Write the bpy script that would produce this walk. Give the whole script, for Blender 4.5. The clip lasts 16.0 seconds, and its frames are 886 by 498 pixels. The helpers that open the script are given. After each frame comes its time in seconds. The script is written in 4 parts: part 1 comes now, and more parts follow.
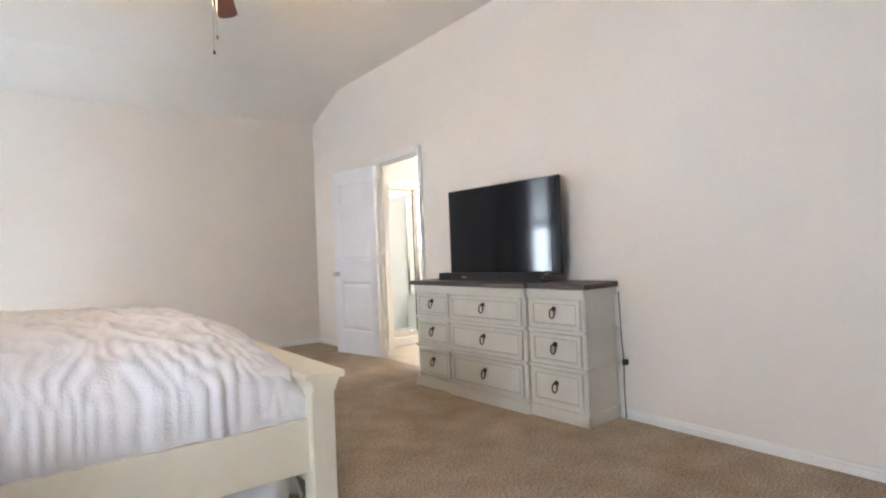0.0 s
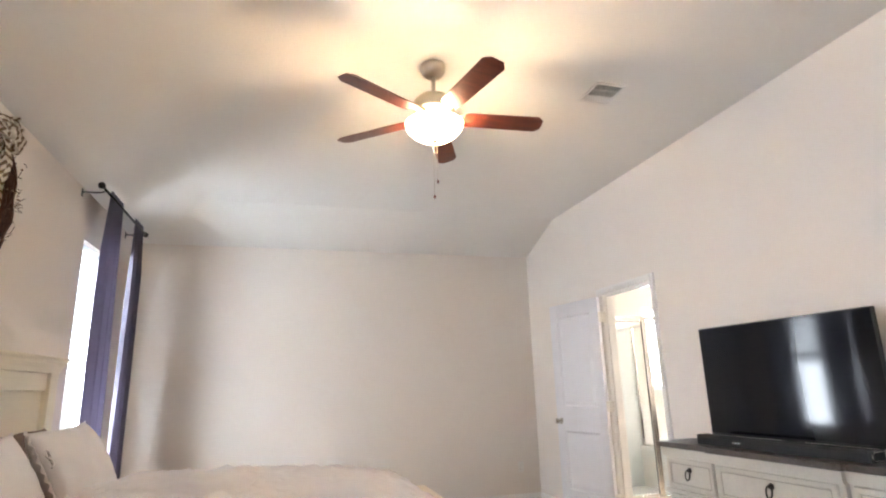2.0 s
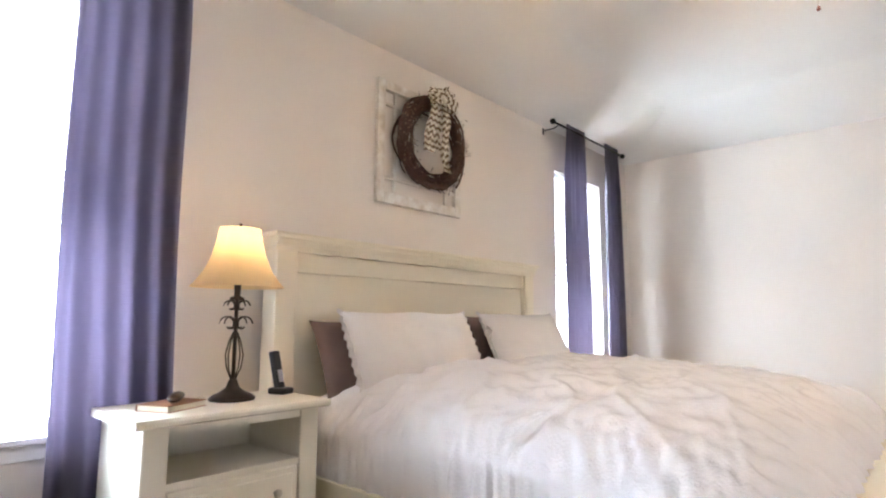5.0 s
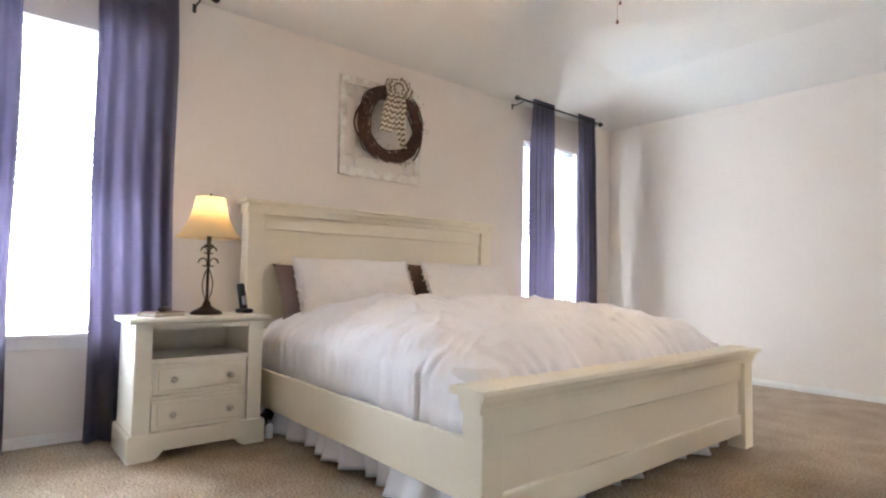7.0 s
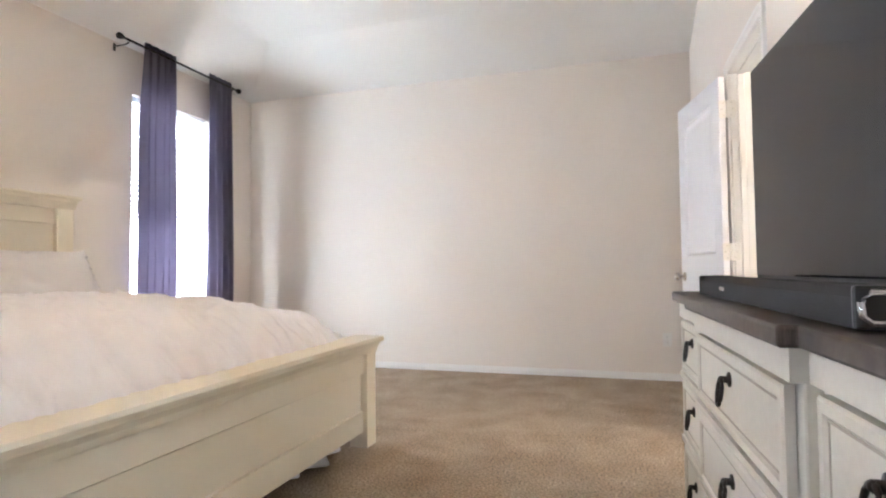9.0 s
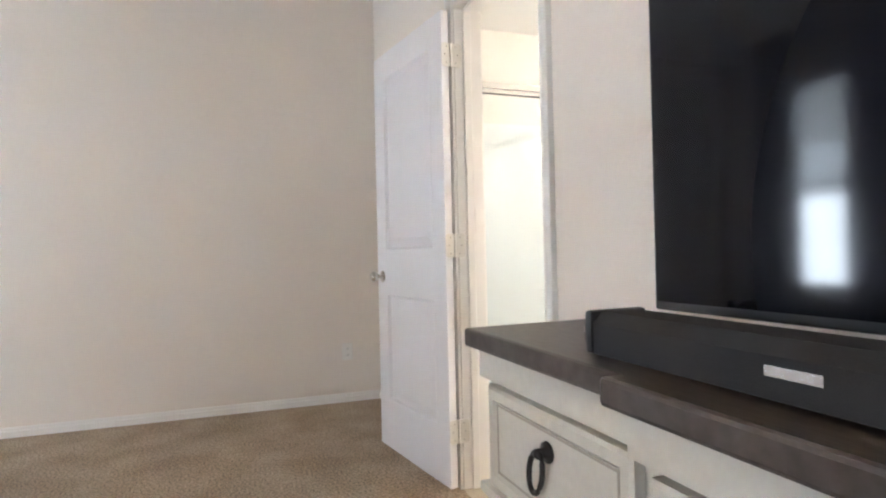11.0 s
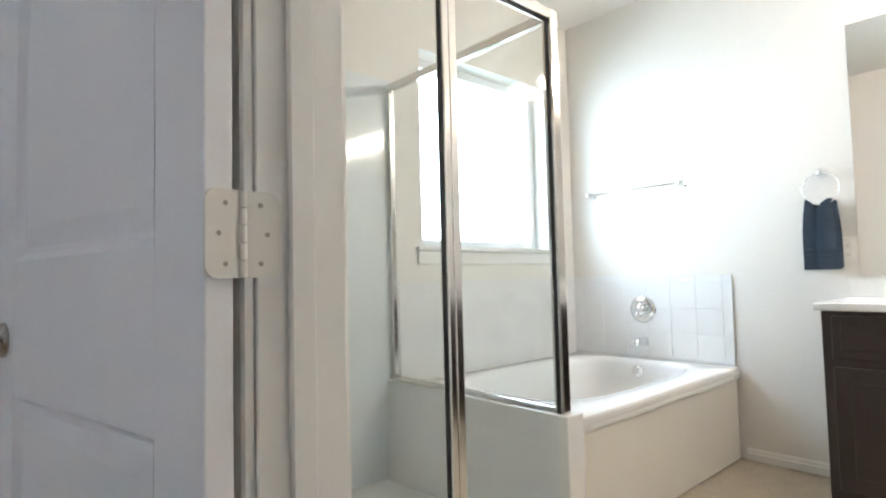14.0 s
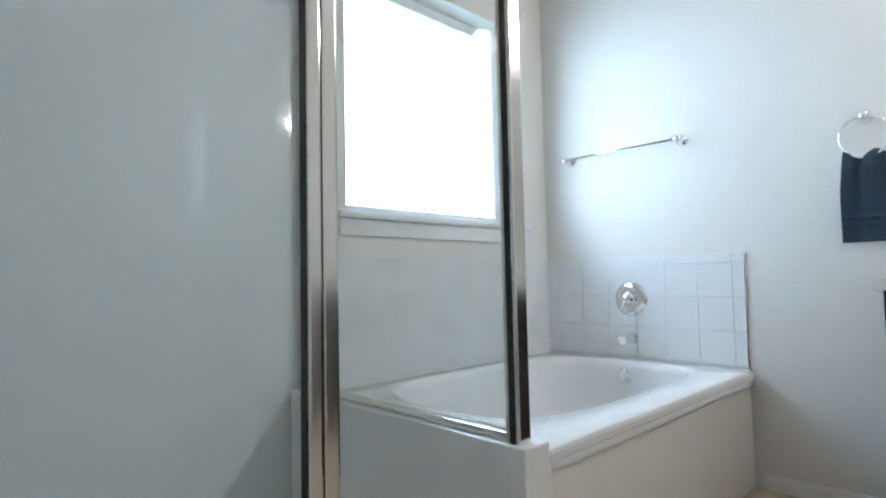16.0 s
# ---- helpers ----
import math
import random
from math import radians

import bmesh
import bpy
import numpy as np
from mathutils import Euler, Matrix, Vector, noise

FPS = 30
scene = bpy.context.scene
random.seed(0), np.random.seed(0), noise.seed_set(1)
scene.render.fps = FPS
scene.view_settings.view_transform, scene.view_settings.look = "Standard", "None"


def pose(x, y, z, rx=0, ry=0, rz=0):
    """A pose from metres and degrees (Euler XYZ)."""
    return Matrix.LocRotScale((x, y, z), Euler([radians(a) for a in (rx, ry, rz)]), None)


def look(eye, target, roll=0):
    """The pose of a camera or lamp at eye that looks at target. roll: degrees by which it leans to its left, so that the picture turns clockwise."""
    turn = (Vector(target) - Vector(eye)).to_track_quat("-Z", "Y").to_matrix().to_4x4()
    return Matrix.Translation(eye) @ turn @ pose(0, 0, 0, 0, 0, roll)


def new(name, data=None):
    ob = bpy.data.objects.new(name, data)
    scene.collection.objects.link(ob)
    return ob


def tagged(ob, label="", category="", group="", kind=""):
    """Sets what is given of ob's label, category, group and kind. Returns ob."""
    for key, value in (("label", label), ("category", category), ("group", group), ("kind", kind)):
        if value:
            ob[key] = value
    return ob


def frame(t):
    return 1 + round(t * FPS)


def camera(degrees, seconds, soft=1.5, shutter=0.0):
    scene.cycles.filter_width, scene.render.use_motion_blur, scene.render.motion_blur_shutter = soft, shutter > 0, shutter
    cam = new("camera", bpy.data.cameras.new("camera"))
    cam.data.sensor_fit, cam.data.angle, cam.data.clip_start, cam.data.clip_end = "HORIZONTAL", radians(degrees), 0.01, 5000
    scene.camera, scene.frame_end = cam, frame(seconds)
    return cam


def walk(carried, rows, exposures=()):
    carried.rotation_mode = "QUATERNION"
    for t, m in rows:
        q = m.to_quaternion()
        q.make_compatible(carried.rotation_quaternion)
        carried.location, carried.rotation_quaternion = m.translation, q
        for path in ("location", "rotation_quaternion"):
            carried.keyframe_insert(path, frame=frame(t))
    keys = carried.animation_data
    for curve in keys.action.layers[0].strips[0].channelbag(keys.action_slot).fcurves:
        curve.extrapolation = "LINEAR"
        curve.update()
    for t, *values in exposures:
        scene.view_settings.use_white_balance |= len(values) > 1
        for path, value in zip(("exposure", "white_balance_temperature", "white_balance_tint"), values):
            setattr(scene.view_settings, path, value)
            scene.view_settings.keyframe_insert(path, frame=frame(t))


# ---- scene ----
cam = camera(77.3, 16.0, soft=2.1)
PATH = [
    (0, (0.507, -0.051, 1.079), (1.705, 1.551, 1.096), -2.2),
    (0.5, (0.514, 0.011, 1.139), (1.731, 1.597, 1.203), -1.9),
    (1, (0.499, 0.09, 1.183), (1.613, 1.74, 1.379), -1.8),
    (1.5, (0.579, 0.232, 1.231), (1.415, 2.016, 1.576), -1.7),
    (2, (0.62, 0.426, 1.257), (1.155, 2.292, 1.739), -1.6),
    (2.5, (0.665, 0.678, 1.274), (0.977, 2.577, 1.82), -1.7),
    (3, (0.804, 0.825, 1.233), (0.798, 2.739, 1.813), -1.7),
    (3.5, (1.007, 0.849, 1.21), (0.486, 2.692, 1.786), -1.0),
    (4, (1.2, 0.782, 1.151), (0.328, 2.513, 1.646), -0.2),
    (4.5, (1.435, 0.743, 1.107), (0.293, 2.347, 1.459), 0.4),
    (4.7, (1.522, 0.748, 1.092), (0.297, 2.3, 1.391), 0.3),
    (6.8, (2.869, 0.83, 0.971), (1.3, 2.063, 1.093), 1.0),
    (7, (2.961, 0.848, 0.97), (1.425, 2.126, 1.079), 1.0),
    (7.5, (3.046, 0.867, 1.019), (1.775, 2.409, 1.101), 0.6),
    (8, (3.023, 1.059, 0.962), (1.989, 2.769, 1.056), 0.1),
    (8.5, (2.922, 1.326, 0.967), (2.114, 3.154, 1.05), -0.3),
    (9, (2.86, 1.591, 0.952), (2.266, 3.499, 1.03), -0.6),
    (9.5, (2.806, 1.94, 0.976), (2.413, 3.9, 1.045), -0.8),
    (10, (2.725, 2.279, 0.986), (2.616, 4.275, 1.042), -1.1),
    (10.2, (2.678, 2.377, 1.019), (2.745, 4.376, 1.053), -1.2),
    (12.3, (2.714, 3.668, 0.997), (3.813, 5.337, 1.044), -1.5),
    (12.5, (2.772, 3.781, 1.004), (3.907, 5.427, 1.054), -1.5),
    (13, (2.924, 4.012, 1.004), (4.091, 5.635, 1.077), -1.5),
    (13.5, (3.099, 4.246, 0.994), (4.328, 5.821, 1.085), -1.4),
    (14, (3.232, 4.424, 0.986), (4.566, 5.91, 1.089), -1.4),
    (14.5, (3.383, 4.574, 0.973), (4.765, 6.015, 1.086), -1.4),
    (15, (3.491, 4.686, 0.956), (4.882, 6.118, 1.072), -1.3),
    (15.5, (3.636, 4.72, 0.908), (5.018, 6.161, 1.026), -1.1),
    (16, (3.836, 4.799, 0.876), (5.218, 6.24, 0.987), -1.2),
]
EXPOSURES = [(0, 1.18, 6400, 14), (2, 1.17, 6600, 16), (3.5, 1.37, 6800, 17), (4.5, 1.5, 6400, 16), (7, 1.28, 6300, 15), (7.5, 1.36, 6450, 16), (9, 1.45, 6350, 15),
             (10.2, 1.42, 6350, 13), (12.3, 0.68, 6250, 14), (13, 0.6, 6150, 12), (13.5, 0.4, 6050, 11), (14.5, 0.08, 5850, 9), (15, -0.1, 5600, 8), (16, -0.38, 5300, 8)]
walk(cam, [(t, look(e, g, r)) for t, e, g, r in PATH], EXPOSURES)

# ---- world and large lights ----
world = bpy.data.worlds.new("world")
scene.world = world
world.use_nodes = True
wn = world.node_tree.nodes
sky = wn.new("ShaderNodeTexSky")
sky.sky_type, sky.sun_disc = 'NISHITA', False
sky.sun_elevation, sky.sun_rotation = radians(55), radians(140)
world.node_tree.links.new(sky.outputs[0], wn["Background"].inputs[0])
wn["Background"].inputs[1].default_value = 0.15


def lamp(name, kind, energy, colour, m, **kw):
    d = bpy.data.lights.new(name, kind)
    d.energy, d.color = energy, colour
    ob = new(name, d)
    ob.matrix_world = m
    return ob, d


sun, sd = lamp("sun", 'SUN', 2.0, (1, 0.96, 0.9), look((4, -4, 8), (1, 2, 0)))
sd.angle = radians(3)
DAY, DAY_NORTH = (0.72, 0.86, 1.0), (0.58, 0.82, 1.0)
BED_WIN, BATH_WIN = (500, 330), 250
for yc, wide, watts in ((1.14, 3.0, BED_WIN[0]), (5.10, 3.6, BED_WIN[1])):
    _, d = lamp("window_light", 'AREA', watts, DAY, look((-1.95, yc, 0.95), (3, yc, 2.3)))
    d.shape, d.size, d.size_y = 'RECTANGLE', wide, 2.4
_, d = lamp("window_light", 'AREA', BATH_WIN, DAY_NORTH, look((4.7, 7.75, 1.95), (5.3, 2, 1.1)))
d.shape, d.size, d.size_y = 'RECTANGLE', 4.6, 3.2
_, d = lamp("fan_bulb", 'POINT', 26, (1.0, 0.72, 0.42), pose(1.385, 3.20, 2.67))
d.shadow_soft_size = 0.03
_, d = lamp("table_lamp_bulb", 'POINT', 0.8, (1.0, 0.75, 0.45), pose(-0.50, 1.895, 1.385))
d.shadow_soft_size = 0.035
for i in range(3):
    _, d = lamp("vanity_bulb", 'POINT', 24, (1.0, 0.86, 0.70), pose(6.22, 4.55 - 0.25 * i, 2.28))
    d.shadow_soft_size = 0.05


# ---- materials ----
def material(name, colour, rough=0.6, metal=0.0, vary=0.06, scale=6.0, grain=0.0, grain_scale=200.0, bump=0.0, bump_scale=150.0, colour2=None, rvary=0.05, stretch=(1, 1, 1)):
    m = bpy.data.materials.new(name)
    m.use_nodes = True
    nt = m.node_tree
    n, l = nt.nodes, nt.links
    b = n["Principled BSDF"]
    b.inputs["Roughness"].default_value, b.inputs["Metallic"].default_value = rough, metal
    tc = n.new("ShaderNodeTexCoord")
    mp = n.new("ShaderNodeMapping")
    mp.inputs["Scale"].default_value = stretch
    l.new(tc.outputs["Object"], mp.inputs["Vector"])
    big = n.new("ShaderNodeTexNoise")
    big.inputs["Scale"].default_value, big.inputs["Detail"].default_value = scale, 4
    l.new(mp.outputs[0], big.inputs["Vector"])
    fine = n.new("ShaderNodeTexNoise")
    fine.inputs["Scale"].default_value, fine.inputs["Detail"].default_value = grain_scale, 3
    l.new(mp.outputs[0], fine.inputs["Vector"])
    c2 = colour2 or tuple(max(0, c * (1 - vary * 2.5)) for c in colour)
    r1 = n.new("ShaderNodeValToRGB")
    r1.color_ramp.elements[0].position, r1.color_ramp.elements[1].position = 0.3, 0.7
    r1.color_ramp.elements[0].color, r1.color_ramp.elements[1].color = (*c2, 1), (*colour, 1)
    l.new(big.outputs["Fac"], r1.inputs[0])
    mx = n.new("ShaderNodeMix")
    mx.data_type, mx.blend_type = 'RGBA', 'MULTIPLY'
    mx.inputs[0].default_value = grain
    r2 = n.new("ShaderNodeValToRGB")
    r2.color_ramp.elements[0].position, r2.color_ramp.elements[1].position = 0.35, 0.65
    r2.color_ramp.elements[0].color = (0.25, 0.22, 0.2, 1)
    l.new(fine.outputs["Fac"], r2.inputs[0])
    l.new(r1.outputs[0], mx.inputs[6])
    l.new(r2.outputs[0], mx.inputs[7])
    l.new(mx.outputs[2], b.inputs["Base Color"])
    mr = n.new("ShaderNodeMapRange")
    mr.inputs["To Min"].default_value, mr.inputs["To Max"].default_value = max(0.02, rough - rvary), min(1, rough + rvary)
    l.new(big.outputs["Fac"], mr.inputs["Value"])
    l.new(mr.outputs[0], b.inputs["Roughness"])
    if bump:
        bn = n.new("ShaderNodeTexNoise")
        bn.inputs["Scale"].default_value, bn.inputs["Detail"].default_value = bump_scale, 3
        l.new(mp.outputs[0], bn.inputs["Vector"])
        bp = n.new("ShaderNodeBump")
        bp.inputs["Strength"].default_value, bp.inputs["Distance"].default_value = bump, 0.01
        l.new(bn.outputs["Fac"], bp.inputs["Height"])
        l.new(bp.outputs[0], b.inputs["Normal"])
    return m


def cloth_through(m, colour, amount):
    """Lets part of the light pass through a cloth or shade."""
    n, l = m.node_tree.nodes, m.node_tree.links
    t = n.new("ShaderNodeBsdfTranslucent")
    t.inputs[0].default_value = (*colour, 1)
    x = n.new("ShaderNodeMixShader")
    x.inputs[0].default_value = amount
    out = n["Material Output"]
    l.new(n["Principled BSDF"].outputs[0], x.inputs[1])
    l.new(t.outputs[0], x.inputs[2])
    l.new(x.outputs[0], out.inputs[0])
    return m


def glowing(name, colour, strength):
    m = bpy.data.materials.new(name)
    m.use_nodes = True
    b = m.node_tree.nodes["Principled BSDF"]
    b.inputs["Base Color"].default_value = (0.8, 0.75, 0.65, 1)
    b.inputs["Emission Color"].default_value, b.inputs["Emission Strength"].default_value = (*colour, 1), strength
    return m


WALL = material("wall_paint", (0.805, 0.74, 0.675), 0.75, vary=0.012, scale=1.5, bump=0.12, bump_scale=90)
BATHWALL = material("bath_wall_paint", (0.78, 0.75, 0.70), 0.6, vary=0.012, scale=1.5, bump=0.14, bump_scale=80)
CEIL = material("ceiling_paint", (0.80, 0.775, 0.735), 0.85, vary=0.012, scale=1.2, bump=0.2, bump_scale=70)
CARPET = material("carpet", (0.60, 0.475, 0.345), 0.97, scale=4.2, colour2=(0.44, 0.33, 0.225), grain=0.8, grain_scale=92, bump=1.0, bump_scale=100)
TRIM = material("trim_paint", (0.82, 0.80, 0.77), 0.4, vary=0.015)
DOORW = material("door_paint", (0.78, 0.77, 0.79), 0.42, vary=0.012, bump=0.04, bump_scale=60, stretch=(1, 1, 0.1))
HINGE = material("painted_hinge", (0.74, 0.71, 0.66), 0.4, vary=0.03)
SCREW = material("screw_steel", (0.38, 0.34, 0.30), 0.5, 0.3)
NICKEL = material("brushed_nickel", (0.62, 0.58, 0.53), 0.28, 1.0, vary=0.03)
CHROME = material("chrome", (0.86, 0.87, 0.88), 0.07, 1.0, vary=0.0, rvary=0.02)
STEELF = material("shower_frame_metal", (0.74, 0.72, 0.69), 0.16, 1.0, vary=0.02, rvary=0.04)
GASKET = material("black_gasket", (0.03, 0.03, 0.03), 0.6)
BED = material("cream_bed_paint", (0.84, 0.765, 0.615), 0.42, vary=0.02, scale=3, bump=0.03, bump_scale=50, stretch=(1, 0.15, 1))
NSW = material("cream_nightstand_paint", (0.82, 0.78, 0.68), 0.4, vary=0.02, scale=3)
DUVET = material("white_duvet", (0.90, 0.87, 0.89), 0.9, vary=0.015, bump=0.25, bump_scale=90)
SHAM = material("white_sham", (0.84, 0.80, 0.78), 0.9, vary=0.015, bump=0.25, bump_scale=110)
SKIRT = material("white_skirt", (0.80, 0.80, 0.82), 0.9, vary=0.02, bump=0.2, bump_scale=120)
BROWN = material("brown_pillow", (0.21, 0.135, 0.115), 0.85, vary=0.1, bump=0.2, bump_scale=140)
CURTAIN = cloth_through(material("plum_curtain", (0.165, 0.15, 0.19), 0.85, vary=0.05, grain=0.15, grain_scale=400, bump=0.15, bump_scale=400, stretch=(1, 1, 0.3)), (0.235, 0.215, 0.275), 0.52)
IRON = material("dark_iron", (0.035, 0.028, 0.026), 0.45, 0.6)
BRONZE = material("bronze_lamp", (0.06, 0.04, 0.03), 0.45, 0.5, vary=0.1)
SHADE = cloth_through(material("lamp_shade_cloth", (0.75, 0.60, 0.38), 0.9, vary=0.03, bump=0.1, bump_scale=300), (0.9, 0.66, 0.34), 0.6)
BLADE = material("mahogany_blade", (0.16, 0.035, 0.02), 0.32, colour2=(0.09, 0.02, 0.013), scale=5, grain=0.35, grain_scale=60, stretch=(1, 8, 1))
FANM = material("fan_nickel", (0.55, 0.49, 0.40), 0.32, 1.0, vary=0.03)
BOWL = glowing("lit_glass_bowl", (1.0, 0.76, 0.45), 13.0)
BULB = glowing("lit_bulb", (1.0, 0.85, 0.65), 14.0)
DRESS = material("dresser_paint", (0.66, 0.625, 0.555), 0.5, vary=0.03, scale=5, grain=0.06, grain_scale=60, bump=0.03)
GLAZE = material("dresser_glaze", (0.42, 0.38, 0.32), 0.55, vary=0.05)
DTOP = material("dresser_top_wood", (0.10, 0.078, 0.068), 0.42, colour2=(0.065, 0.05, 0.043), scale=6, grain=0.5, grain_scale=40, stretch=(8, 1, 1))
SCREEN = material("tv_screen", (0.008, 0.008, 0.011), 0.07, vary=0.0, rvary=0.01)
PLASTIC = material("black_plastic", (0.012, 0.012, 0.013), 0.35)
MESHB = material("speaker_cloth", (0.018, 0.018, 0.02), 0.75, bump=0.3, bump_scale=700)
SILVER = material("silver_trim", (0.6, 0.6, 0.62), 0.25, 0.9)
VINYL = material("white_vinyl", (0.80, 0.81, 0.82), 0.4, vary=0.01)
BLINDM = cloth_through(material("blind_slat", (0.82, 0.82, 0.82), 0.5, vary=0.01), (0.8, 0.82, 0.85), 0.4)
PLATE = material("switch_plate", (0.80, 0.78, 0.74), 0.4, vary=0.01)
SLOT = material("dark_slot", (0.05, 0.045, 0.04), 0.7)
OLDW = material("distressed_white_wood", (0.86, 0.83, 0.79), 0.7, scale=14, colour2=(0.62, 0.54, 0.45), bump=0.2, bump_scale=60)
TWIG = material("twig", (0.125, 0.058, 0.038), 0.8, vary=0.2, scale=30, bump=0.3)
BERRY = material("pip_berry", (0.35, 0.22, 0.14), 0.5, vary=0.2)
VENT = material("vent_paint", (0.74, 0.72, 0.70), 0.5, vary=0.02)
ACRYL = material("white_acrylic", (0.84, 0.83, 0.81), 0.16, vary=0.008, rvary=0.04)
APRON = material("cream_acrylic", (0.82, 0.78, 0.70), 0.3, vary=0.012)
SURR = material("shower_surround", (0.78, 0.82, 0.83), 0.10, vary=0.008, rvary=0.02)
TILE = material("white_tile", (0.82, 0.82, 0.82), 0.14, vary=0.01, rvary=0.04)
GROUT = material("grout", (0.80, 0.80, 0.79), 0.85)
BFLOOR = material("bath_floor_vinyl", (0.56, 0.47, 0.35), 0.4, scale=7, colour2=(0.46, 0.38, 0.28), grain=0.12, grain_scale=50)
ESP = material("espresso_wood", (0.030, 0.017, 0.014), 0.42, colour2=(0.022, 0.012, 0.010), grain=0.2, grain_scale=50, stretch=(6, 6, 0.6))
COUNTER = material("cultured_marble", (0.82, 0.80, 0.77), 0.18, vary=0.01)
TOWEL = material("navy_towel", (0.030, 0.052, 0.085), 0.95, vary=0.1, grain=0.3, grain_scale=300, bump=0.8, bump_scale=300)
BOOK1 = material("book_cover", (0.35, 0.18, 0.10), 0.6)
PAPER = material("paper", (0.7, 0.65, 0.52), 0.8)
GRASS = material("lawn", (0.10, 0.13, 0.05), 0.95, scale=0.5, grain=0.4, grain_scale=20)
ROOFM = material("roof_deck", (0.2, 0.18, 0.16), 0.9)
SCREEN.node_tree.nodes["Principled BSDF"].inputs["Specular IOR Level"].default_value = 0.28
MIRROR = material("mirror_silver", (0.9, 0.91, 0.9), 0.01, 1.0, vary=0.0, rvary=0.005)
chev = bpy.data.materials.new("chevron_ribbon")
chev.use_nodes = True
_n, _l = chev.node_tree.nodes, chev.node_tree.links
_uv = _n.new("ShaderNodeUVMap")
_s = _n.new("ShaderNodeSeparateXYZ")
_l.new(_uv.outputs[0], _s.inputs[0])


def mth(nt, op, a, b):
    q = nt.nodes.new("ShaderNodeMath")
    q.operation = op
    for i, v in enumerate((a, b)):
        if isinstance(v, (int, float)):
            q.inputs[i].default_value = v
        else:
            nt.links.new(v, q.inputs[i])
    return q.outputs[0]


_tri = mth(chev.node_tree, 'PINGPONG', _s.outputs[0], 0.022)
_sum = mth(chev.node_tree, 'ADD', _s.outputs[1], _tri)
_st = mth(chev.node_tree, 'GREATER_THAN', mth(chev.node_tree, 'PINGPONG', _sum, 0.022), 0.0115)
_mx = _n.new("ShaderNodeMix")
_mx.data_type = 'RGBA'
_mx.inputs[6].default_value, _mx.inputs[7].default_value = (0.72, 0.66, 0.55, 1), (0.20, 0.13, 0.075, 1)
_l.new(_st, _mx.inputs[0])
_l.new(_mx.outputs[2], _n["Principled BSDF"].inputs["Base Color"])
_n["Principled BSDF"].inputs["Roughness"].default_value = 0.9


def glass(name, tint, rough=0.0):
    """Thin pane: clear with a Fresnel-weighted gloss."""
    m = bpy.data.materials.new(name)
    m.use_nodes = True
    n, l = m.node_tree.nodes, m.node_tree.links
    n.remove(n["Principled BSDF"])
    t, g, x, f = n.new("ShaderNodeBsdfTransparent"), n.new("ShaderNodeBsdfGlossy"), n.new("ShaderNodeMixShader"), n.new("ShaderNodeLayerWeight")
    t.inputs[0].default_value = (*tint, 1)
    g.inputs["Roughness"].default_value = 0.02
    f.inputs[0].default_value = 0.5
    gloss = mth(m.node_tree, 'ADD', mth(m.node_tree, 'MULTIPLY', mth(m.node_tree, 'POWER', f.outputs["Facing"], 5.0), 0.6), 0.022)
    l.new(gloss, x.inputs[0])
    l.new(t.outputs[0], x.inputs[1])
    l.new(g.outputs[0], x.inputs[2])
    l.new(x.outputs[0], n["Material Output"].inputs[0])
    return m


GLASS = glass("window_glass", (0.97, 0.98, 0.98))
SHGLASS = glass("shower_glass", (0.985, 0.995, 0.992))


# ---- building helpers ----
def thing(name, loc, label, category, group="", kind="", rz=0.0):
    e = new(name)
    e.empty_display_size = 0.1
    e.matrix_basis = pose(*loc, 0, 0, rz)
    return tagged(e, label, category, group, kind)


def part(name, bm, mat, parent=None, label="", local=False, smooth=False, solid=0.0):
    """Links a bmesh as one mesh. World coordinates unless local (then those of its thing)."""
    if parent is not None and not local:
        root = parent
        while root.parent is not None:
            root = root.parent
        bmesh.ops.transform(bm, matrix=root.matrix_basis.inverted(), verts=bm.verts)
    if solid:
        bmesh.ops.solidify(bm, geom=bm.faces[:], thickness=solid)
    me = bpy.data.meshes.new(name)
    bm.normal_update()
    bm.to_mesh(me)
    bm.free()
    me.materials.append(mat)
    if smooth:
        for p in me.polygons:
            p.use_smooth = True
    ob = new(name, me)
    ob.parent = parent
    if label:
        ob["label"] = label
    return ob


def setting(name, bm, mat, label, category):
    return tagged(part(name, bm, mat), label, category, kind="structure")


def box(bm, x0, x1, y0, y1, z0, z1, bevel=0.0, seg=1):
    r = bmesh.ops.create_cube(bm, size=1)
    for v in r["verts"]:
        v.co = Vector((x0 + (v.co.x + .5) * (x1 - x0), y0 + (v.co.y + .5) * (y1 - y0), z0 + (v.co.z + .5) * (z1 - z0)))
    if bevel:
        es = list({e for v in r["verts"] for e in v.link_edges})
        bmesh.ops.bevel(bm, geom=es, offset=bevel, segments=seg, affect='EDGES', profile=0.6)
    return bm


def boxes(*bs, bevel=0.0, seg=1):
    bm = bmesh.new()
    for b in bs:
        box(bm, *b, bevel=bevel, seg=seg)
    return bm


